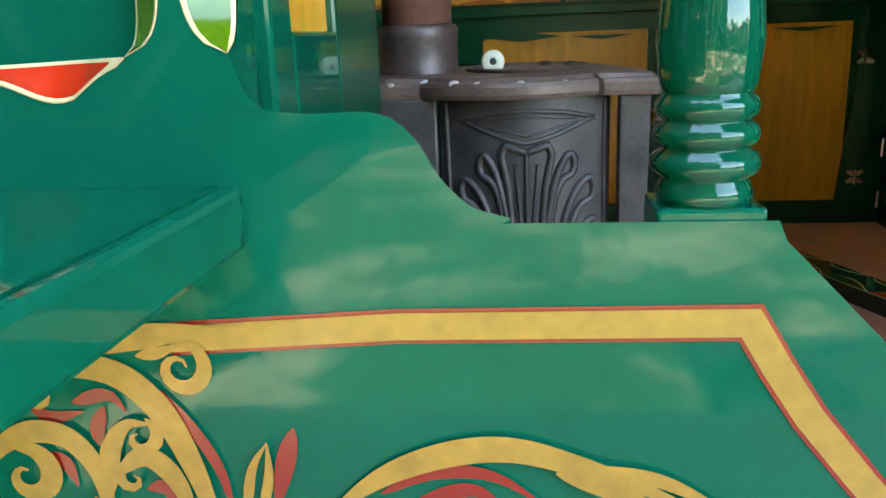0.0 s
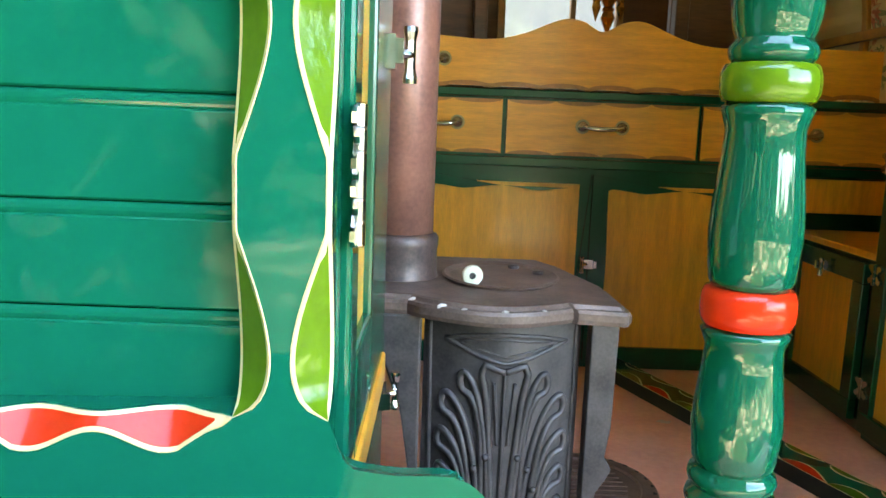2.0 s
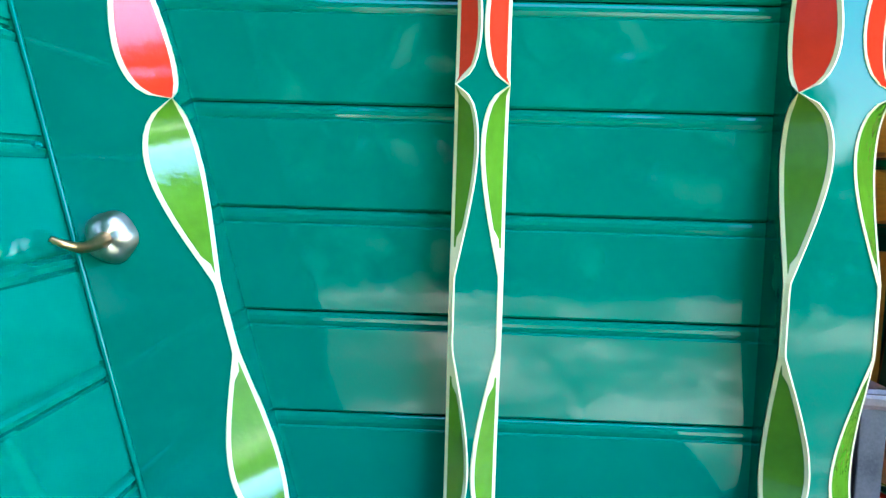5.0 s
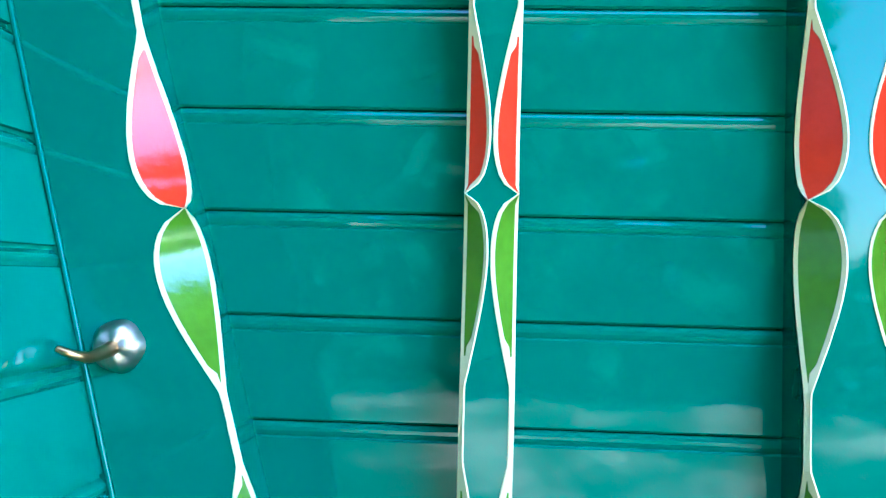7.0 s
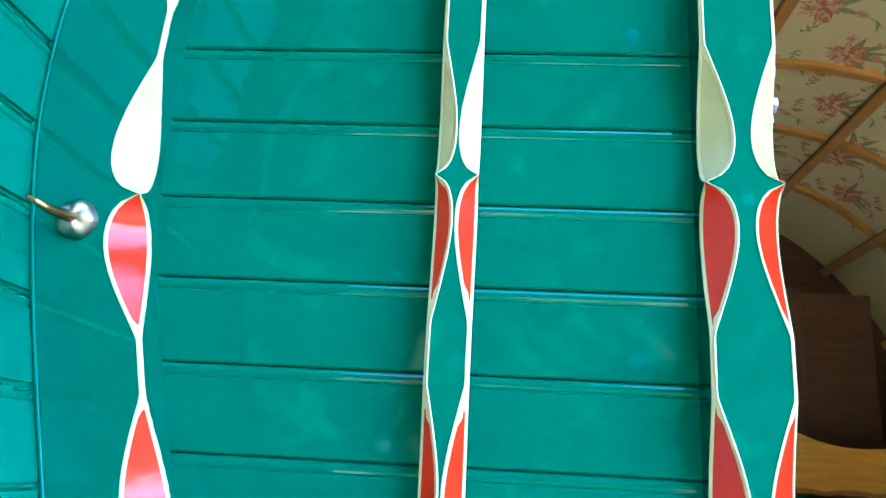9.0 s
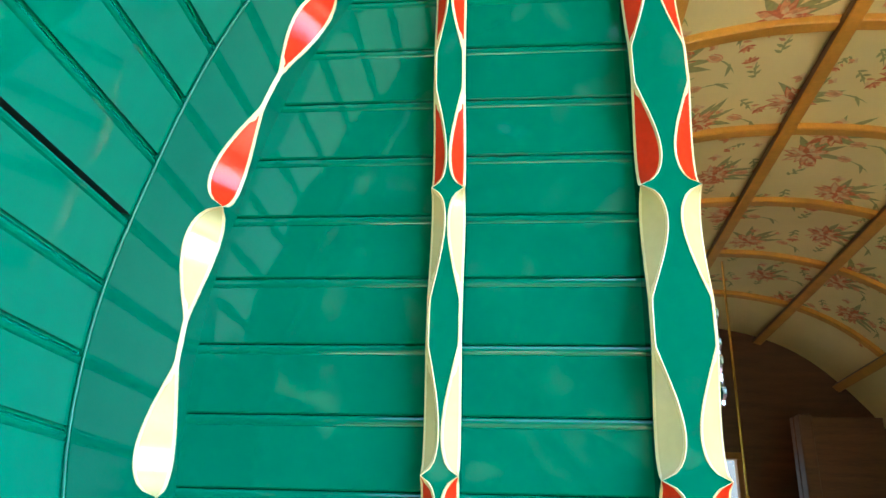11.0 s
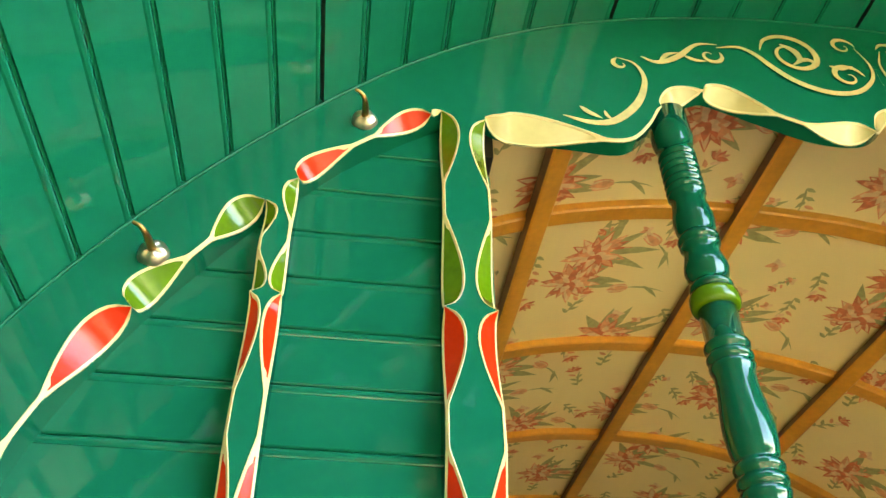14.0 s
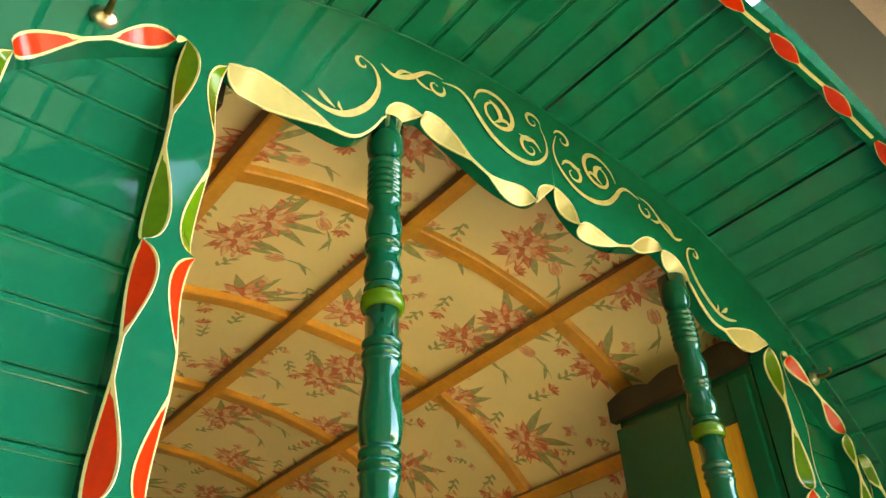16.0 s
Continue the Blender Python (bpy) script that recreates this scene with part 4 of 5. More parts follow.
    bead([(-0.032, 0.898), (0.02, 0.885), (0.074, 0.898)], 0.0016)
    bead([(-0.032, 0.902), (0.02, 0.906), (0.074, 0.902)], 0.0016)
    bead([(-0.068, 0.92), (-0.064, 0.7), (-0.066, 0.52)], 0.003)
    bead([(0.104, 0.92), (0.104, 0.7), (0.104, 0.52)], 0.003)
    hub = (0.02, 0.655)
    def relief(pts, rad=0.0042, name="shell_lobe"):
        mesh(name, *tube([front(p[0], p[1], 0.0012) for p in resample(np.array(pts), 0.004)], rad, 8), IRON, ob, smooth=True)
    def scoop(side, tip, root_a, size):
        """A long lobe that leaves the arch, bends outwards and rolls over at its tip."""
        c0, c1 = math.cos(root_a), math.sin(root_a)
        root = np.array((hub[0] + side * 0.045 * c0, hub[1] - 0.012 + 0.046 * c1))
        end = np.array((hub[0] + side * tip[0], tip[1]))
        ctrl = np.array((root[0] + (end[0] - root[0]) * 0.25, end[1] - 0.012))
        qs = np.linspace(0, 1, 12)
        top = [root * (1 - q) ** 2 + ctrl * 2 * q * (1 - q) + end * q * q for q in qs]
        roll = [end + np.array((-side * 0.002 + side * size * 0.5 * math.sin(g) * 1.0, -size + size * math.cos(g))) for g in np.linspace(0.3, math.pi, 9)]
        low = roll[-1]
        root2 = np.array((hub[0] + side * 0.048 * math.cos(root_a - 0.22), hub[1] - 0.012 + 0.046 * math.sin(root_a - 0.22)))
        ctrl2 = np.array((low[0] - side * 0.026, low[1] - 0.004))
        back = [low * (1 - q) ** 2 + ctrl2 * 2 * q * (1 - q) + root2 * q * q for q in qs[1:]]
        relief(top + roll + back)
        p = top[4] * 0.5 + back[5] * 0.5
        pv, pf = lathe([(0.001, -0.004), (0.0035, -0.003), (0.0045, 0), (0.0035, 0.003), (0.001, 0.004)], 10)
        s0 = front(top[3][0], top[3][1], 0.006)
        mesh("stud", [(s0[0] + x, s0[1] + y, s0[2] + z) for x, y, z in pv], pf, IRON, ob, smooth=True)
    for side in (-1, 1):
        for tip, ra, size in (((0.047, 0.866), 1.28, 0.0125), ((0.068, 0.838), 1.02, 0.013), ((0.072, 0.792), 0.76, 0.012), ((0.072, 0.749), 0.5, 0.011), ((0.072, 0.708), 0.22, 0.010)):
            scoop(side, tip, ra, size)
        relief([(hub[0] + side * 0.010, 0.70), (hub[0] + side * 0.014, 0.76), (hub[0] + side * 0.020, 0.83), (hub[0] + side * 0.027, 0.866), (hub[0] + side * 0.022, 0.876), (hub[0] + side * 0.010, 0.871), (hub[0], 0.868)])
    relief([(hub[0], 0.868), (hub[0], 0.79), (hub[0], 0.70)], 0.0026)
    relief([(hub[0] - 0.012, 0.855), (hub[0] - 0.006, 0.78)], 0.002)
    relief([(hub[0] + 0.012, 0.855), (hub[0] + 0.006, 0.78)], 0.002)
    for k, (x, w) in enumerate(((-0.15, 4), (-0.128, 3), (-0.088, 5), (-0.055, 4.5), (-0.03, 3), (0.015, 3.5), (0.06, 2.5), (0.1, 3), (0.135, 2.5))):
        y = 0.5 if x < -0.08 else 0.488 - 0.035 * math.sin(math.pi * min(1, (x + 0.08) / 0.175))
        cv, cf = lathe([(w * 0.0011, -0.001), (w * 0.0012, 0.0), (w * 0.0006, 0.0012), (0.0, 0.0014)], 7)
        mesh("paint_fleck", [(x + p * 1.2, y - q + 0.004, 0.9415 + t * 0.8) for p, t, q in cv], cf, CHIP, ob, "pale paint fleck")
    for r in (0.045, 0.036, 0.028):
        bead([(hub[0] + r * 1.1 * math.cos(math.pi * j / 14), hub[1] - 0.025 + r * math.sin(math.pi * j / 14)) for j in range(15)], 0.0032, "arch")
    # pipe
    px, py = -0.112, 0.63
    mesh("flue_pipe", *lathe([(0.0425, 0.99), (0.0425, 1.2), (0.0425, 2.3)], 32, (px, py)), RUST, ob, "rusty brown flue pipe", smooth=True)
    mesh("collar", *lathe([(0.051, 0.945), (0.0505, 0.95), (0.049, 0.955), (0.0485, 0.985), (0.05, 0.99), (0.05, 1.0), (0.0475, 1.004), (0.0425, 1.006)], 32, (px, py)), RUST_D, ob, "dark rusty pipe collar", smooth=True)


stove()
rv, rf = lathe([(0.004, -0.004), (0.0045, -0.0055), (0.0065, -0.0055), (0.008, -0.0045), (0.0105, -0.0045), (0.0125, -0.003), (0.0135, 0.0), (0.0125, 0.003), (0.0105, 0.0045), (0.0065, 0.0045), (0.004, 0.003)], 24)
knob = thing("cream_knob", "small round cream knob standing on the stove top", "knob", at=(-0.018, 0.576, 0.9605))
mesh("disc", [(x, z, y) for x, y, z in rv], rf, STONE, knob, smooth=True)
mesh("screw", *join(([(x * 0.35, z * 1.1, y * 0.35) for x, y, z in rv], rf), tube([(0, 0.0, 0), (0, 0.035, -0.008)], 0.002)), IRON, knob, "dark screw")

# hearth plate on the floor
hearth = thing("hearth_plate", "round dark cast iron hearth plate with pierced rim", "plate", at=(0.235, 1.10, FLOOR))
mesh("plate", *lathe([(0.0, 0.012), (0.125, 0.012), (0.128, 0.016), (0.145, 0.016), (0.158, 0.013), (0.162, 0.006), (0.162, 0.0)], 48), IRON_TOP, hearth, smooth=False)
for k in range(28):
    a = 6.283 * k / 28
    mesh("slot", *join(([(0.15 * math.cos(a) + 0.006 * math.cos(b) * (1.3 if 0 else 1), 0.15 * math.sin(a) + 0.006 * math.sin(b), 0.0152) for b in [j * 6.283 / 8 for j in range(8)]], [tuple(range(8))])), BLACK, hearth)
for k in range(11):
    mesh("ridge", *box(-0.1 + 0.004 * abs(k - 5), 0.1 - 0.004 * abs(k - 5), -0.1 + 0.02 * k - 0.003, -0.1 + 0.02 * k + 0.003, 0.012, 0.0145), IRON_TOP, hearth)


# ---- painted footboard lying along the aisle ----
def painted_board():
    ob = thing("painted_footboard", "long carved board painted green, red and yellow along the floor", "board")
    a, b = np.array([0.412, 1.92]), np.array([0.829, 0.843])
    d = (b - a) / np.linalg.norm(b - a)
    n = np.array([-d[1], d[0]])
    if n[0] < 0:
        n = -n
    L = float(np.linalg.norm(b - a))

    def at(s, w, z):
        p = a + d * s + n * w
        return (p[0], p[1], z)
    wd, h = 0.085, 0.035
    v, f = [], []
    st = 90
    for i in range(st + 1):
        s = L * i / st
        w = 0.004 * math.sin(s * 40)
        v += [at(s, 0, FLOOR), at(s, 0, FLOOR + h), at(s, wd + w, FLOOR + h), at(s, wd + w, FLOOR)]
    for i in range(st):
        for j in range(4):
            f.append((4 * i + j, 4 * i + (j + 1) % 4, 4 * i + 4 + (j + 1) % 4, 4 * i + 4 + j))
    f += [(0, 1, 2, 3), tuple(4 * st + j for j in range(4))]
    mesh("board", v, f, BLACK, ob)

    def strip(s0, s1, lo, hi, z, mat, name):
        v, f = [], []
        m = max(8, int((s1 - s0) / 0.008))
        for i in range(m + 1):
            q = i / m
            s = s0 + (s1 - s0) * q
            v += [at(s, lo(s, q), FLOOR + h + z), at(s, hi(s, q), FLOOR + h + z)]
        for i in range(m):
            f.append((2 * i, 2 * i + 1, 2 * i + 3, 2 * i + 2))
        mesh(name, v, f, mat, ob)
    strip(0, L, lambda s, q: 0.001, lambda s, q: wd, 0.0006, GREEN, "green_ground")
    k, s = 0, 0.01
    while s < L - 0.12:
        for lo_side in (True, False):
            o = s if lo_side else s + 0.06
            mat = (RED, LIME)[(k + (0 if lo_side else 1)) % 2] if lo_side else LIME
            amp = 0.032 if lo_side else 0.018
            shape = lambda q: amp * math.sin(math.pi * q ** 0.7)
            if lo_side:
                strip(o, o + 0.125, lambda s, q: 0.0, lambda s, q: shape(q) + 0.005, 0.0012, CREAM, "outline")
                strip(o, o + 0.125, lambda s, q: 0.002, lambda s, q: max(0.0021, shape(q)), 0.0018, mat, "leaf")
            else:
                strip(o, min(L, o + 0.11), lambda s, q: wd - shape(q) - 0.004, lambda s, q: wd + 0.001, 0.0012, CREAM, "outline")
                strip(o, min(L, o + 0.11), lambda s, q: wd - shape(q), lambda s, q: wd - 0.002, 0.0018, mat, "leaf")
        s += 0.125
        k += 1


painted_board()


# ---- wardrobes beside the doorway ----
def wardrobe(flip):
    ob = thing("wardrobe", "tall green wardrobe with honey panelled door beside the doorway", "wardrobe", "wardrobes")
    mx = (lambda x: 2 * CX - x) if flip else (lambda x: x)

    def blk(name, x0, x1, *r, **k):
        a, b = sorted((mx(x0), mx(x1)))
        return block(name, a, b, *r, **k)
    arcs = [a for a in np.linspace(-1.9, -0.2, 60) if roof_at(a, 0.03)[0] < -0.125 and roof_at(a, 0.03)[1] > 0.95]
    out = [(-0.125, FLOOR), (-0.125, 2.24)] + [(x, z) for x, z in [roof_at(a, 0.035) for a in arcs[::-1]] if z < 2.23 and x < -0.13] + [(-0.47, 0.95), (-0.47, FLOOR)]
    mesh("carcass", *plate([(mx(x), z) for x, z in out], 0.046, 0.36), GREEN_IN, ob)
    door = new("door")
    door.parent = ob
    door["label"] = "green wardrobe door with honey wood panels"
    X0, X1 = -0.125, -0.113
    # stiles and rails of the door, in the plane x = const
    blk("stile", X0, X1, 0.054, 0.094, 0.50, 2.18, GREEN, door)
    blk("stile", X0, X1, 0.205, 0.365, 0.50, 2.18, GREEN_IN, door)
    blk("rail", X0, X1, 0.094, 0.205, 0.50, 0.998, GREEN, door)
    blk("rail", X0, X1, 0.094, 0.205, 2.10, 2.18, GREEN_IN, door)
    blk("panel", X0, X0 + 0.005, 0.09, 0.21, 0.99, 2.11, OAK, door, label="honey wood panel", bevel=0)
    blk("strip", X0, X1 + 0.003, 0.075, 0.35, 0.896, 0.925, OAK_H, door, label="honey wood strip")
    turn = Matrix.Rotation(radians(-90 if flip else 90), 4, "Z")
    for z in (1.095, 1.55, 0.66):
        hinge(door, Matrix.Translation((mx(X1 + 0.001), 0.05, z)) @ turn, 0.95)
        hinge(door, Matrix.Translation((mx(X1 + 0.001), 0.05, z + 0.04)) @ turn, 0.95)
    latch(door, Matrix.Translation((mx(X1), 0.352, 1.209)) @ turn, 1.1)
    latch(door, Matrix.Translation((mx(X1), 0.352, 0.88)) @ turn, 0.8)
    # waved cornice
    out = [(0.044, 2.2)] + [(0.044 + 0.33 * i / 24, 2.245 + 0.014 * abs(math.sin(math.pi * 3 * i / 24))) for i in range(25)] + [(0.374, 2.2)]
    m = len(out)
    v = [(mx(-0.11), y, z) for y, z in out] + [(mx(-0.13), y, z) for y, z in out]
    mesh("cornice", v, [tuple(range(m)), tuple(range(2 * m - 1, m - 1, -1))] + [(i, (i + 1) % m, (i + 1) % m + m, i + m) for i in range(m)], CORNICE, ob, "dark carved cornice")
    return ob


wardrobe(False)
wardrobe(True)


# ---- lockers along the right side ----
def side_door(parent, x, y0, y1, z0, z1):
    """A framed door in the plane x = const, facing -x."""
    d = new("door")
    d.parent = parent
    d["label"] = "green framed door with honey wood panel"
    r = 0.05
    for a, b, c, e in ((y0, y1, z0, z0 + r), (y0, y1, z1 - r, z1), (y0, y0 + r, z0 + r, z1 - r), (y1 - r, y1, z0 + r, z1 - r)):
        block("rail", x - 0.02, x, a, b, c, e, GREEN_IN, d)
    block("panel", x - 0.008, x - 0.001, y0 + r - 0.003, y1 - r + 0.003, z0 + r - 0.003, z1 - r + 0.003, OAK, d, bevel=0)
    turn = Matrix.Rotation(radians(-90), 4, "Z")
    for q in (0.14, 0.5, 0.84):
        hinge(d, Matrix.Translation((x - 0.021, y1 - 0.01, z0 + (z1 - z0) * q)) @ turn, 1.15)
    latch(d, Matrix.Translation((x - 0.02, (y0 + y1) / 2, z1 - 0.04)) @ turn, 1.0)


lock = thing("side_locker", "low green locker with honey wood lid beside the bed", "locker")
block("carcass", 1.0, 1.268, 1.46, 1.94, FLOOR, 0.86, GREEN_IN, lock)
block("lid", 0.985, 1.268, 1.45, 1.94, 0.862, 0.88, OAK_H, lock, "honey wood lid", bevel=0.004)
side_door(lock, 0.999, 1.5, 1.9, 0.455, 0.85)
tall = thing("tall_cupboard", "tall green cupboard with honey panelled door", "cupboard")
block("carcass", 0.985, 1.268, 0.9, 1.44, FLOOR, 1.24, GREEN_IN, tall)
side_door(tall, 0.984, 0.92, 1.43, 0.455, 1.22)
backrest = thing("shelf_panel", "small honey wood panel in green frame above the locker", "panel")
block("panel", 0.99, 1.26, 1.925, 1.935, 0.93, 1.03, OAK, backrest)


# ---- gold scrollwork ----
def ribbon(name, parent, pts, width, y, mat, label=""):
    """A painted stroke: swelling in the middle, pointed at both ends."""
    p = resample(catmull(pts, 8), 0.004)
    n = len(p)
    d = np.gradient(p, axis=0)
    d /= np.linalg.norm(d, axis=1)[:, None] + 1e-9
    v, f = [], []
    for i in range(n):
        q = i / (n - 1)
        w = width * (math.sin(math.pi * min(1, max(0, q)) ** 0.75) * 0.9 + 0.1) / 2
        for s in (-1, 1):
            v.append((p[i][0] - d[i][1] * w * s, y - 0.0006 * q, p[i][1] + d[i][0] * w * s))
    for i in range(n - 1):
        f.append((2 * i, 2 * i + 1, 2 * i + 3, 2 * i + 2))
    return mesh(name, v, f, mat, parent, label)


def curl(cx, cz, r0, a0, turns, shrink=0.82):
    """Points of a spiral that winds inwards."""
    n = max(6, int(abs(turns) * 10))
    return [(cx + r0 * (1 - shrink * i / n) * math.cos(a0 + 6.283 * turns * i / n), cz + r0 * (1 - shrink * i / n) * math.sin(a0 + 6.283 * turns * i / n)) for i in range(n + 1)]


def dot(parent, x, z, r, y, mat):
    mesh("dot", [(x + r * math.cos(6.283 * k / 16), y, z + r * math.sin(6.283 * k / 16)) for k in range(16)], [tuple(range(16))], mat, parent)


def header_scroll(flip):
    ob = new("scrollwork")
    ob.parent = wall
    ob["label"] = "gold painted scrollwork"
    mx = (lambda p: [(2 * CX - x, z) for x, z in p]) if flip else (lambda p: p)
    y = -0.0012
    S = [([(-0.034, 2.236), (0.0, 2.228), (0.03, 2.236), (0.062, 2.272), (0.078, 2.318), (0.07, 2.35), (0.046, 2.36)], 0.013), (curl(0.052, 2.347, 0.013, 1.9, 0.8), 0.008),
         ([(-0.012, 2.255), (0.0, 2.244), (0.014, 2.236)], 0.009), ([(0.018, 2.252), (0.02, 2.242), (0.028, 2.234)], 0.006),
         ([(0.08, 2.368), (0.102, 2.359), (0.131, 2.375), (0.163, 2.407), (0.193, 2.412)], 0.011), ([(0.105, 2.362), (0.118, 2.378), (0.135, 2.384)], 0.008),
         (curl(0.178, 2.386, 0.018, 0.6, -1.0), 0.008), ([(0.14, 2.38), (0.155, 2.372), (0.17, 2.372)], 0.008),
         ([(0.19, 2.405), (0.222, 2.412), (0.243, 2.4), (0.262, 2.375), (0.29, 2.348), (0.33, 2.334), (0.37, 2.342), (0.4, 2.372), (0.407, 2.405), (0.396, 2.44)], 0.012),
         (curl(0.298, 2.408, 0.046, 3.1, -1.6), 0.011), (curl(0.38, 2.44, 0.02, 0.2, 1.1), 0.008), (curl(0.366, 2.372, 0.026, 0.2, 1.2), 0.010),
         ([(0.285, 2.43), (0.302, 2.418), (0.306, 2.398), (0.292, 2.384)], 0.013), ([(0.3, 2.395), (0.318, 2.4), (0.33, 2.388)], 0.01), ([(0.345, 2.392), (0.36, 2.388), (0.38, 2.396)], 0.009)]
    for k, (pts, w) in enumerate(S):
        ribbon("stroke", ob, mx(pts), w * 0.8, y - 0.0001 * k, GOLD_PALE)


header_scroll(False)
header_scroll(True)


def low_panel(flip):
    ob = new("panel_border")
    ob.parent = wall
    ob["label"] = "gold border line edged with red and scrolls"
    fx = (lambda x: 2 * CX - x) if flip else (lambda x: x)

    def poly(pts, y, mat, name):
        mesh(name, [(fx(x), y, z) for x, z in pts], [tuple(range(len(pts)))], mat, ob)

    def band(pts, w, y, mat, name):
        p = np.array(pts)
        n = len(p)
        d = np.gradient(p, axis=0)
        d /= np.linalg.norm(d, axis=1)[:, None]
        v, f = [], []
        for i in range(n):
            a = w[i] if isinstance(w, list) else w
            if 0 < i < n - 1:
                t1, t2 = p[i] - p[i - 1], p[i + 1] - p[i]
                t1, t2 = t1 / np.linalg.norm(t1), t2 / np.linalg.norm(t2)
                a = a / max(0.5, math.sqrt((1 + float(t1 @ t2)) / 2))
                dd = (t1 + t2) / np.linalg.norm(t1 + t2)
            else:
                dd = d[i]
            for s in (-1, 1):
                v.append((fx(p[i][0] - dd[1] * a * s / 2), y, p[i][1] + dd[0] * a * s / 2))
        for i in range(n - 1):
            f.append((2 * i, 2 * i + 1, 2 * i + 3, 2 * i + 2))
        mesh(name, v, f, mat, ob)
    path = [(-0.166, 0.844), (-0.14, 0.8455), (-0.045, 0.851), (0.04, 0.852), (0.128, 0.853), (0.1415, 0.83), (0.159, 0.803), (0.187, 0.768), (0.222, 0.726), (0.222, 0.56)]
    band(path, 0.0188, -0.0008, CRIMSON, "red_edge")
    band(path, 0.0145, -0.0014, GOLD, "gold_band")
    # corner scrolls, each gold stroke with a red shade beside it
    S = [(curl(-0.161, 0.829, 0.0155, 1.5, -1.2, 0.75), 0.009, GOLD), ([(-0.208, 0.838), (-0.19, 0.845), (-0.165, 0.849), (-0.14, 0.852)], 0.014, GOLD), ([(-0.185, 0.836), (-0.172, 0.838), (-0.16, 0.843)], 0.007, GOLD),
         ([(-0.255, 0.812), (-0.24, 0.826), (-0.22, 0.83), (-0.196, 0.825), (-0.176, 0.806), (-0.163, 0.778), (-0.154, 0.745), (-0.15, 0.7)], 0.016, GOLD), (curl(-0.243, 0.815, 0.012, 1.6, 1.0), 0.008, GOLD),
         ([(-0.285, 0.762), (-0.273, 0.78), (-0.252, 0.791), (-0.23, 0.787), (-0.216, 0.767), (-0.214, 0.74), (-0.225, 0.715)], 0.014, GOLD), (curl(-0.258, 0.764, 0.018, 1.9, -1.1, 0.8), 0.013, GOLD),
         ([(-0.211, 0.752), (-0.207, 0.78), (-0.196, 0.796), (-0.182, 0.797)], 0.012, GOLD), (curl(-0.189, 0.789, 0.012, 1.2, -0.9), 0.008, GOLD), ([(-0.205, 0.766), (-0.19, 0.777), (-0.178, 0.772), (-0.168, 0.755), (-0.165, 0.73)], 0.013, GOLD), (curl(-0.196, 0.764, 0.01, 1.4, 1.0), 0.007, GOLD),
         (curl(-0.228, 0.74, 0.014, 1.0, -1.0), 0.009, GOLD),
         ([(-0.174, 0.816), (-0.157, 0.791), (-0.145, 0.766), (-0.14, 0.735)], 0.007, CRIMSON), ([(-0.252, 0.808), (-0.24, 0.799), (-0.22, 0.803)], 0.008, CRIMSON), ([(-0.226, 0.808), (-0.205, 0.813), (-0.195, 0.803)], 0.008, CRIMSON), ([(-0.208, 0.806), (-0.214, 0.79), (-0.207, 0.778)], 0.009, CRIMSON),
         ([(-0.25, 0.775), (-0.236, 0.772), (-0.23, 0.757)], 0.009, CRIMSON), ([(-0.19, 0.756), (-0.178, 0.757), (-0.172, 0.74)], 0.009, CRIMSON), ([(-0.28, 0.8), (-0.272, 0.808), (-0.265, 0.82)], 0.008, CRIMSON),
         ([(-0.134, 0.74), (-0.128, 0.77), (-0.118, 0.787)], 0.006, GOLD), ([(-0.126, 0.74), (-0.119, 0.765), (-0.118, 0.787)], 0.006, GOLD), ([(-0.103, 0.795), (-0.109, 0.775), (-0.117, 0.745)], 0.011, CRIMSON),
         ([(-0.085, 0.747), (-0.054, 0.769), (-0.02, 0.782), (0.012, 0.785), (0.045, 0.777), (0.08, 0.764), (0.115, 0.748)], 0.015, GOLD), ([(0.035, 0.772), (0.07, 0.76), (0.1, 0.742)], 0.011, GOLD), ([(0.055, 0.776), (0.09, 0.768), (0.125, 0.75)], 0.008, GOLD),
         ([(-0.058, 0.757), (-0.03, 0.77), (0.002, 0.769), (0.03, 0.752)], 0.008, CRIMSON), ([(-0.045, 0.748), (-0.01, 0.76), (0.012, 0.745)], 0.009, CRIMSON)]
    for k, (pts, w, m) in enumerate(S):
        ribbon("stroke", ob, [(fx(x), z - 0.001) for x, z in pts], w, (-0.0008 if m is CRIMSON else -0.0022) - 0.00009 * (k % 13), m)


low_panel(False)
low_panel(True)

# ---- outside: yard, shed roof, and unseen foliage that shapes the light ----
gv = [(-60, -60, -0.35), (60, -60, -0.35), (60, 60, -0.35), (-60, 60, -0.35)]
tagged(mesh("ground", gv, [(0, 1, 2, 3)], GRAVEL), "unseen gravel ground with sun dapples painted in its colour", "ground", kind="structure")
shed = thing("shed_roof", "dark open shed roof over the wagon with brown beams", "roof", kind="structure")
block("boards", -1.6, 4.2, -0.5, 4.2, 3.35, 3.4, SHED, shed, bevel=0)
for y in (-0.4, 0.7, 1.8, 2.9):
    block("beam", -1.6, 4.2, y, y + 0.08, 3.2, 3.35, BEAM, shed)
block("boards", 1.25, 4.2, -1.8, -0.5, 3.3, 3.35, SHED, shed, bevel=0)
block("beam", 1.25, 2.6, -1.2, -1.12, 3.15, 3.3, BEAM, shed)
block("beam", 1.25, 2.6, -0.75, -0.67, 3.15, 3.3, BEAM, shed)
for x, y in ((-1.55, -0.45), (4.05, -0.45), (-1.55, 4.0), (4.05, 4.0)):
    block("post", x, x + 0.12, y, y + 0.12, -0.35, 3.35, BEAM, shed)
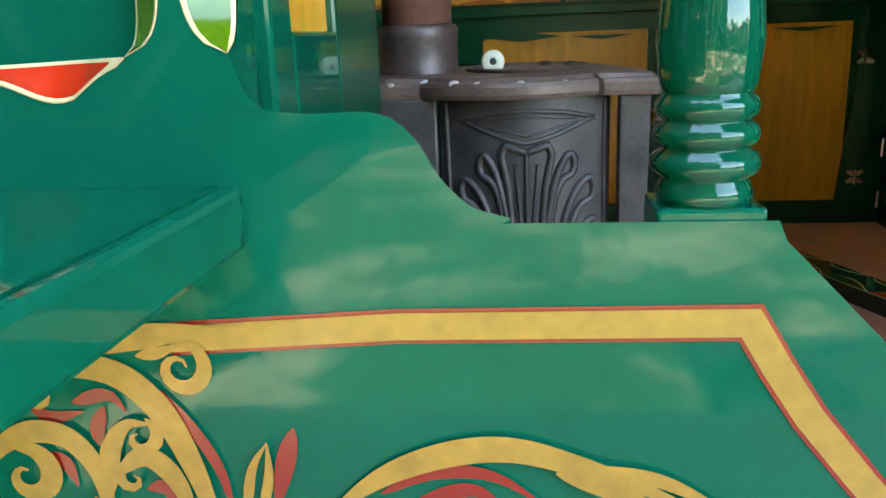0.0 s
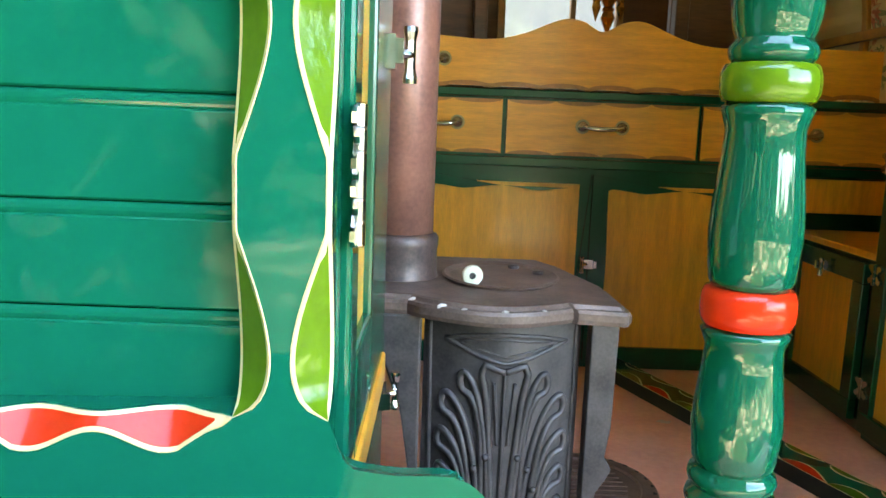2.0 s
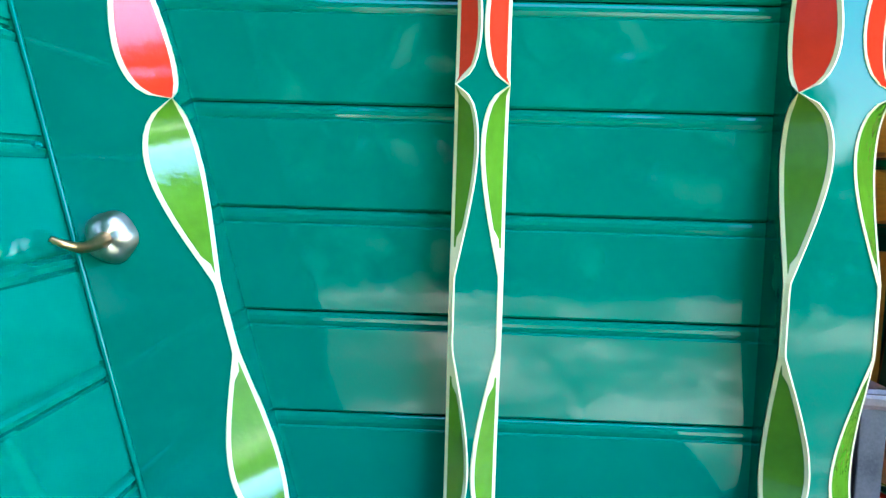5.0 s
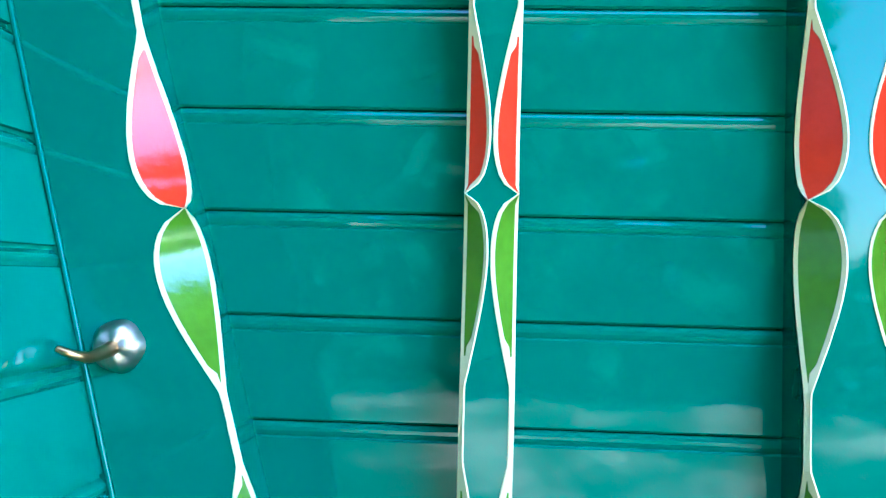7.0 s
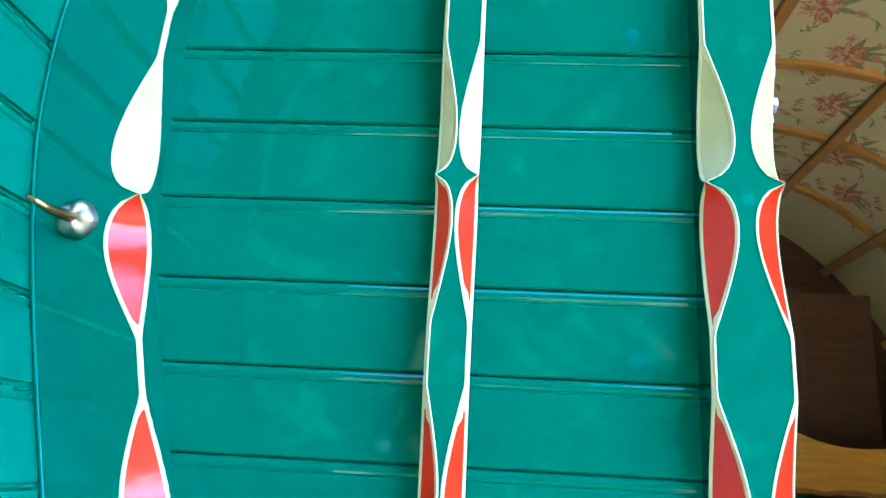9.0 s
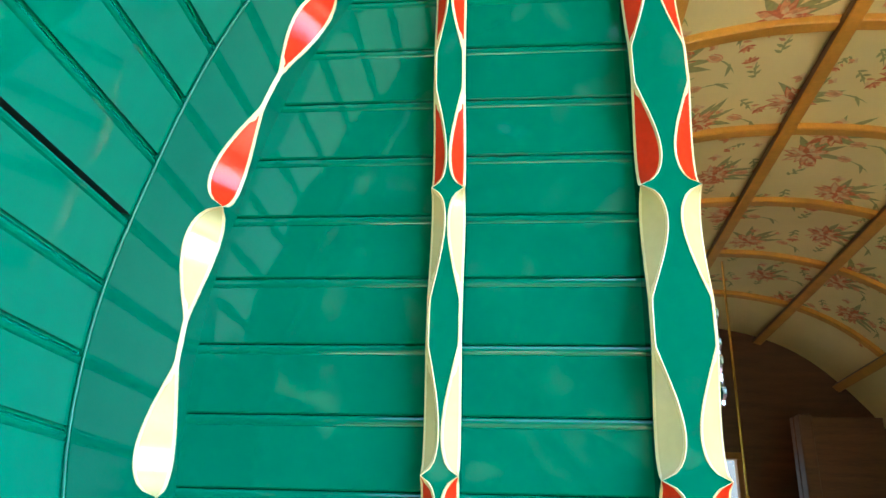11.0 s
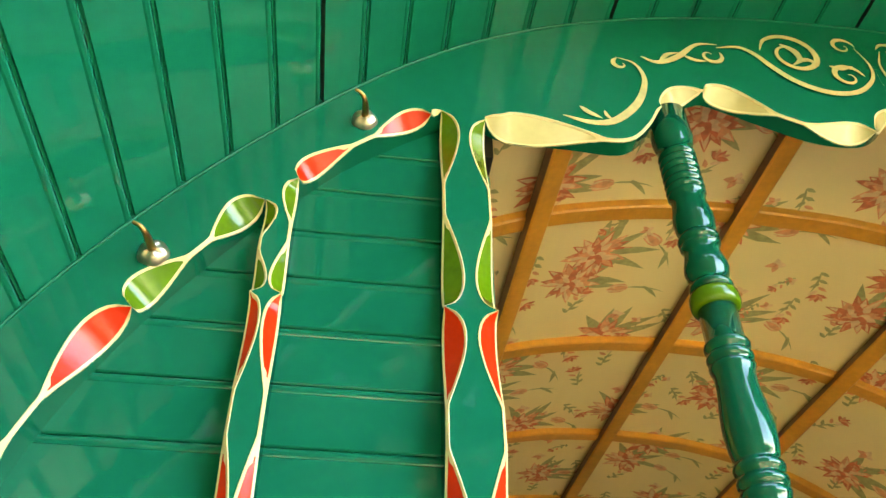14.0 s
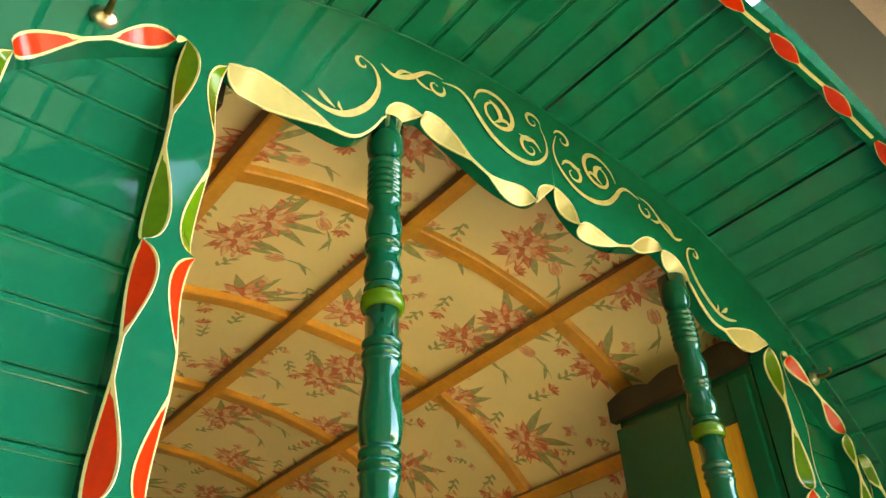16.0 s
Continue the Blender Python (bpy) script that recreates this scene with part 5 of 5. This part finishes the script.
# added screen: keeps the bright sky out of the back window
block("rear_wall", -1.6, 4.2, 4.14, 4.2, -0.35, 3.35, SKY_SCREEN, shed, "grey rear wall", bevel=0)
rnd = random.Random(3)


def foliage(name, count, turn, far, high, size, label, category):
    """Loose leaf clumps in a bent belt: turn is the range of bearings, far the distances, high the top."""
    v, f = [], []
    for k in range(count):
        a, r = rnd.uniform(*turn), rnd.uniform(*far)
        h = rnd.uniform(-0.3, high * (1 + 0.12 * math.sin(a * 11) + 0.07 * math.sin(a * 29)))
        c = Vector((r * math.cos(a), r * math.sin(a), h))
        u, w = (Vector((rnd.uniform(-1, 1), rnd.uniform(-1, 1), rnd.uniform(-1, 1))) * size for _ in range(2))
        o = len(v)
        v += [tuple(c - u), tuple(c + w), tuple(c + u), tuple(c - w)]
        f.append((o, o + 1, o + 2, o + 3))
    tagged(mesh(name, v, f, HEDGE), label, category, kind="stuff")


# added out of view: blocks sky at left and front, leaves the right open
foliage("hedge", 3500, (-3.6, -1.95), (3.0, 3.9), 4.4, 0.25, "unseen tall hedge added to block light from the left", "hedge")
foliage("light_block_trees", 11000, (-3.2, -1.2), (9.5, 13.0), 11.5, 0.42, "unseen tall dark trees added to darken the wall's reflections", "trees")
foliage("low_hedge", 1500, (-1.25, 0.0), (9.5, 12.0), 1.7, 0.25, "unseen low hedge added below the open sky at the right", "hedge")


# ---- wall boards, one by one ----
def wall_boards(flip):
    pitch, z = 0.0597, 0.985
    shift = 1.2165 - 0.0597 * 4 - 0.0597
    z = shift
    while z < 2.36:
        top = z + pitch
        xa0, xa1 = CX - half_width(max(0.9, z)) + 0.002, CX - half_width(max(0.9, top)) + 0.002
        x1 = -0.13
        if top > 2.3:
            x1 = -0.13
        prof = [(z + 0.0002, 0.041), (z + 0.0005, 0.0334), (z + 0.0018, 0.032), (z + 0.0503, 0.032), (z + 0.0514, 0.0332), (z + 0.0527, 0.0326), (z + 0.0545, 0.0321), (z + 0.0566, 0.0321), (z + 0.0583, 0.0327), (z + 0.0595, 0.0338), (z + 0.0595, 0.041)]
        v = []
        for zz, y in prof:
            q = (zz - z) / pitch
            xa = xa0 + (xa1 - xa0) * q
            a, b = (2 * CX - xa, 2 * CX - x1) if flip else (xa, x1)
            v += [(a, y, zz), (b, y, zz)]
        n = len(prof)
        f = [(2 * i, 2 * i + 1, 2 * i + 3, 2 * i + 2) for i in range(n - 1)] + [(2 * n - 2, 2 * n - 1, 1, 0)]
        if z > 0.9 and xa0 < x1:
            mesh("board", v, f, GREEN, wall)
        z = top


wall_boards(False)
wall_boards(True)
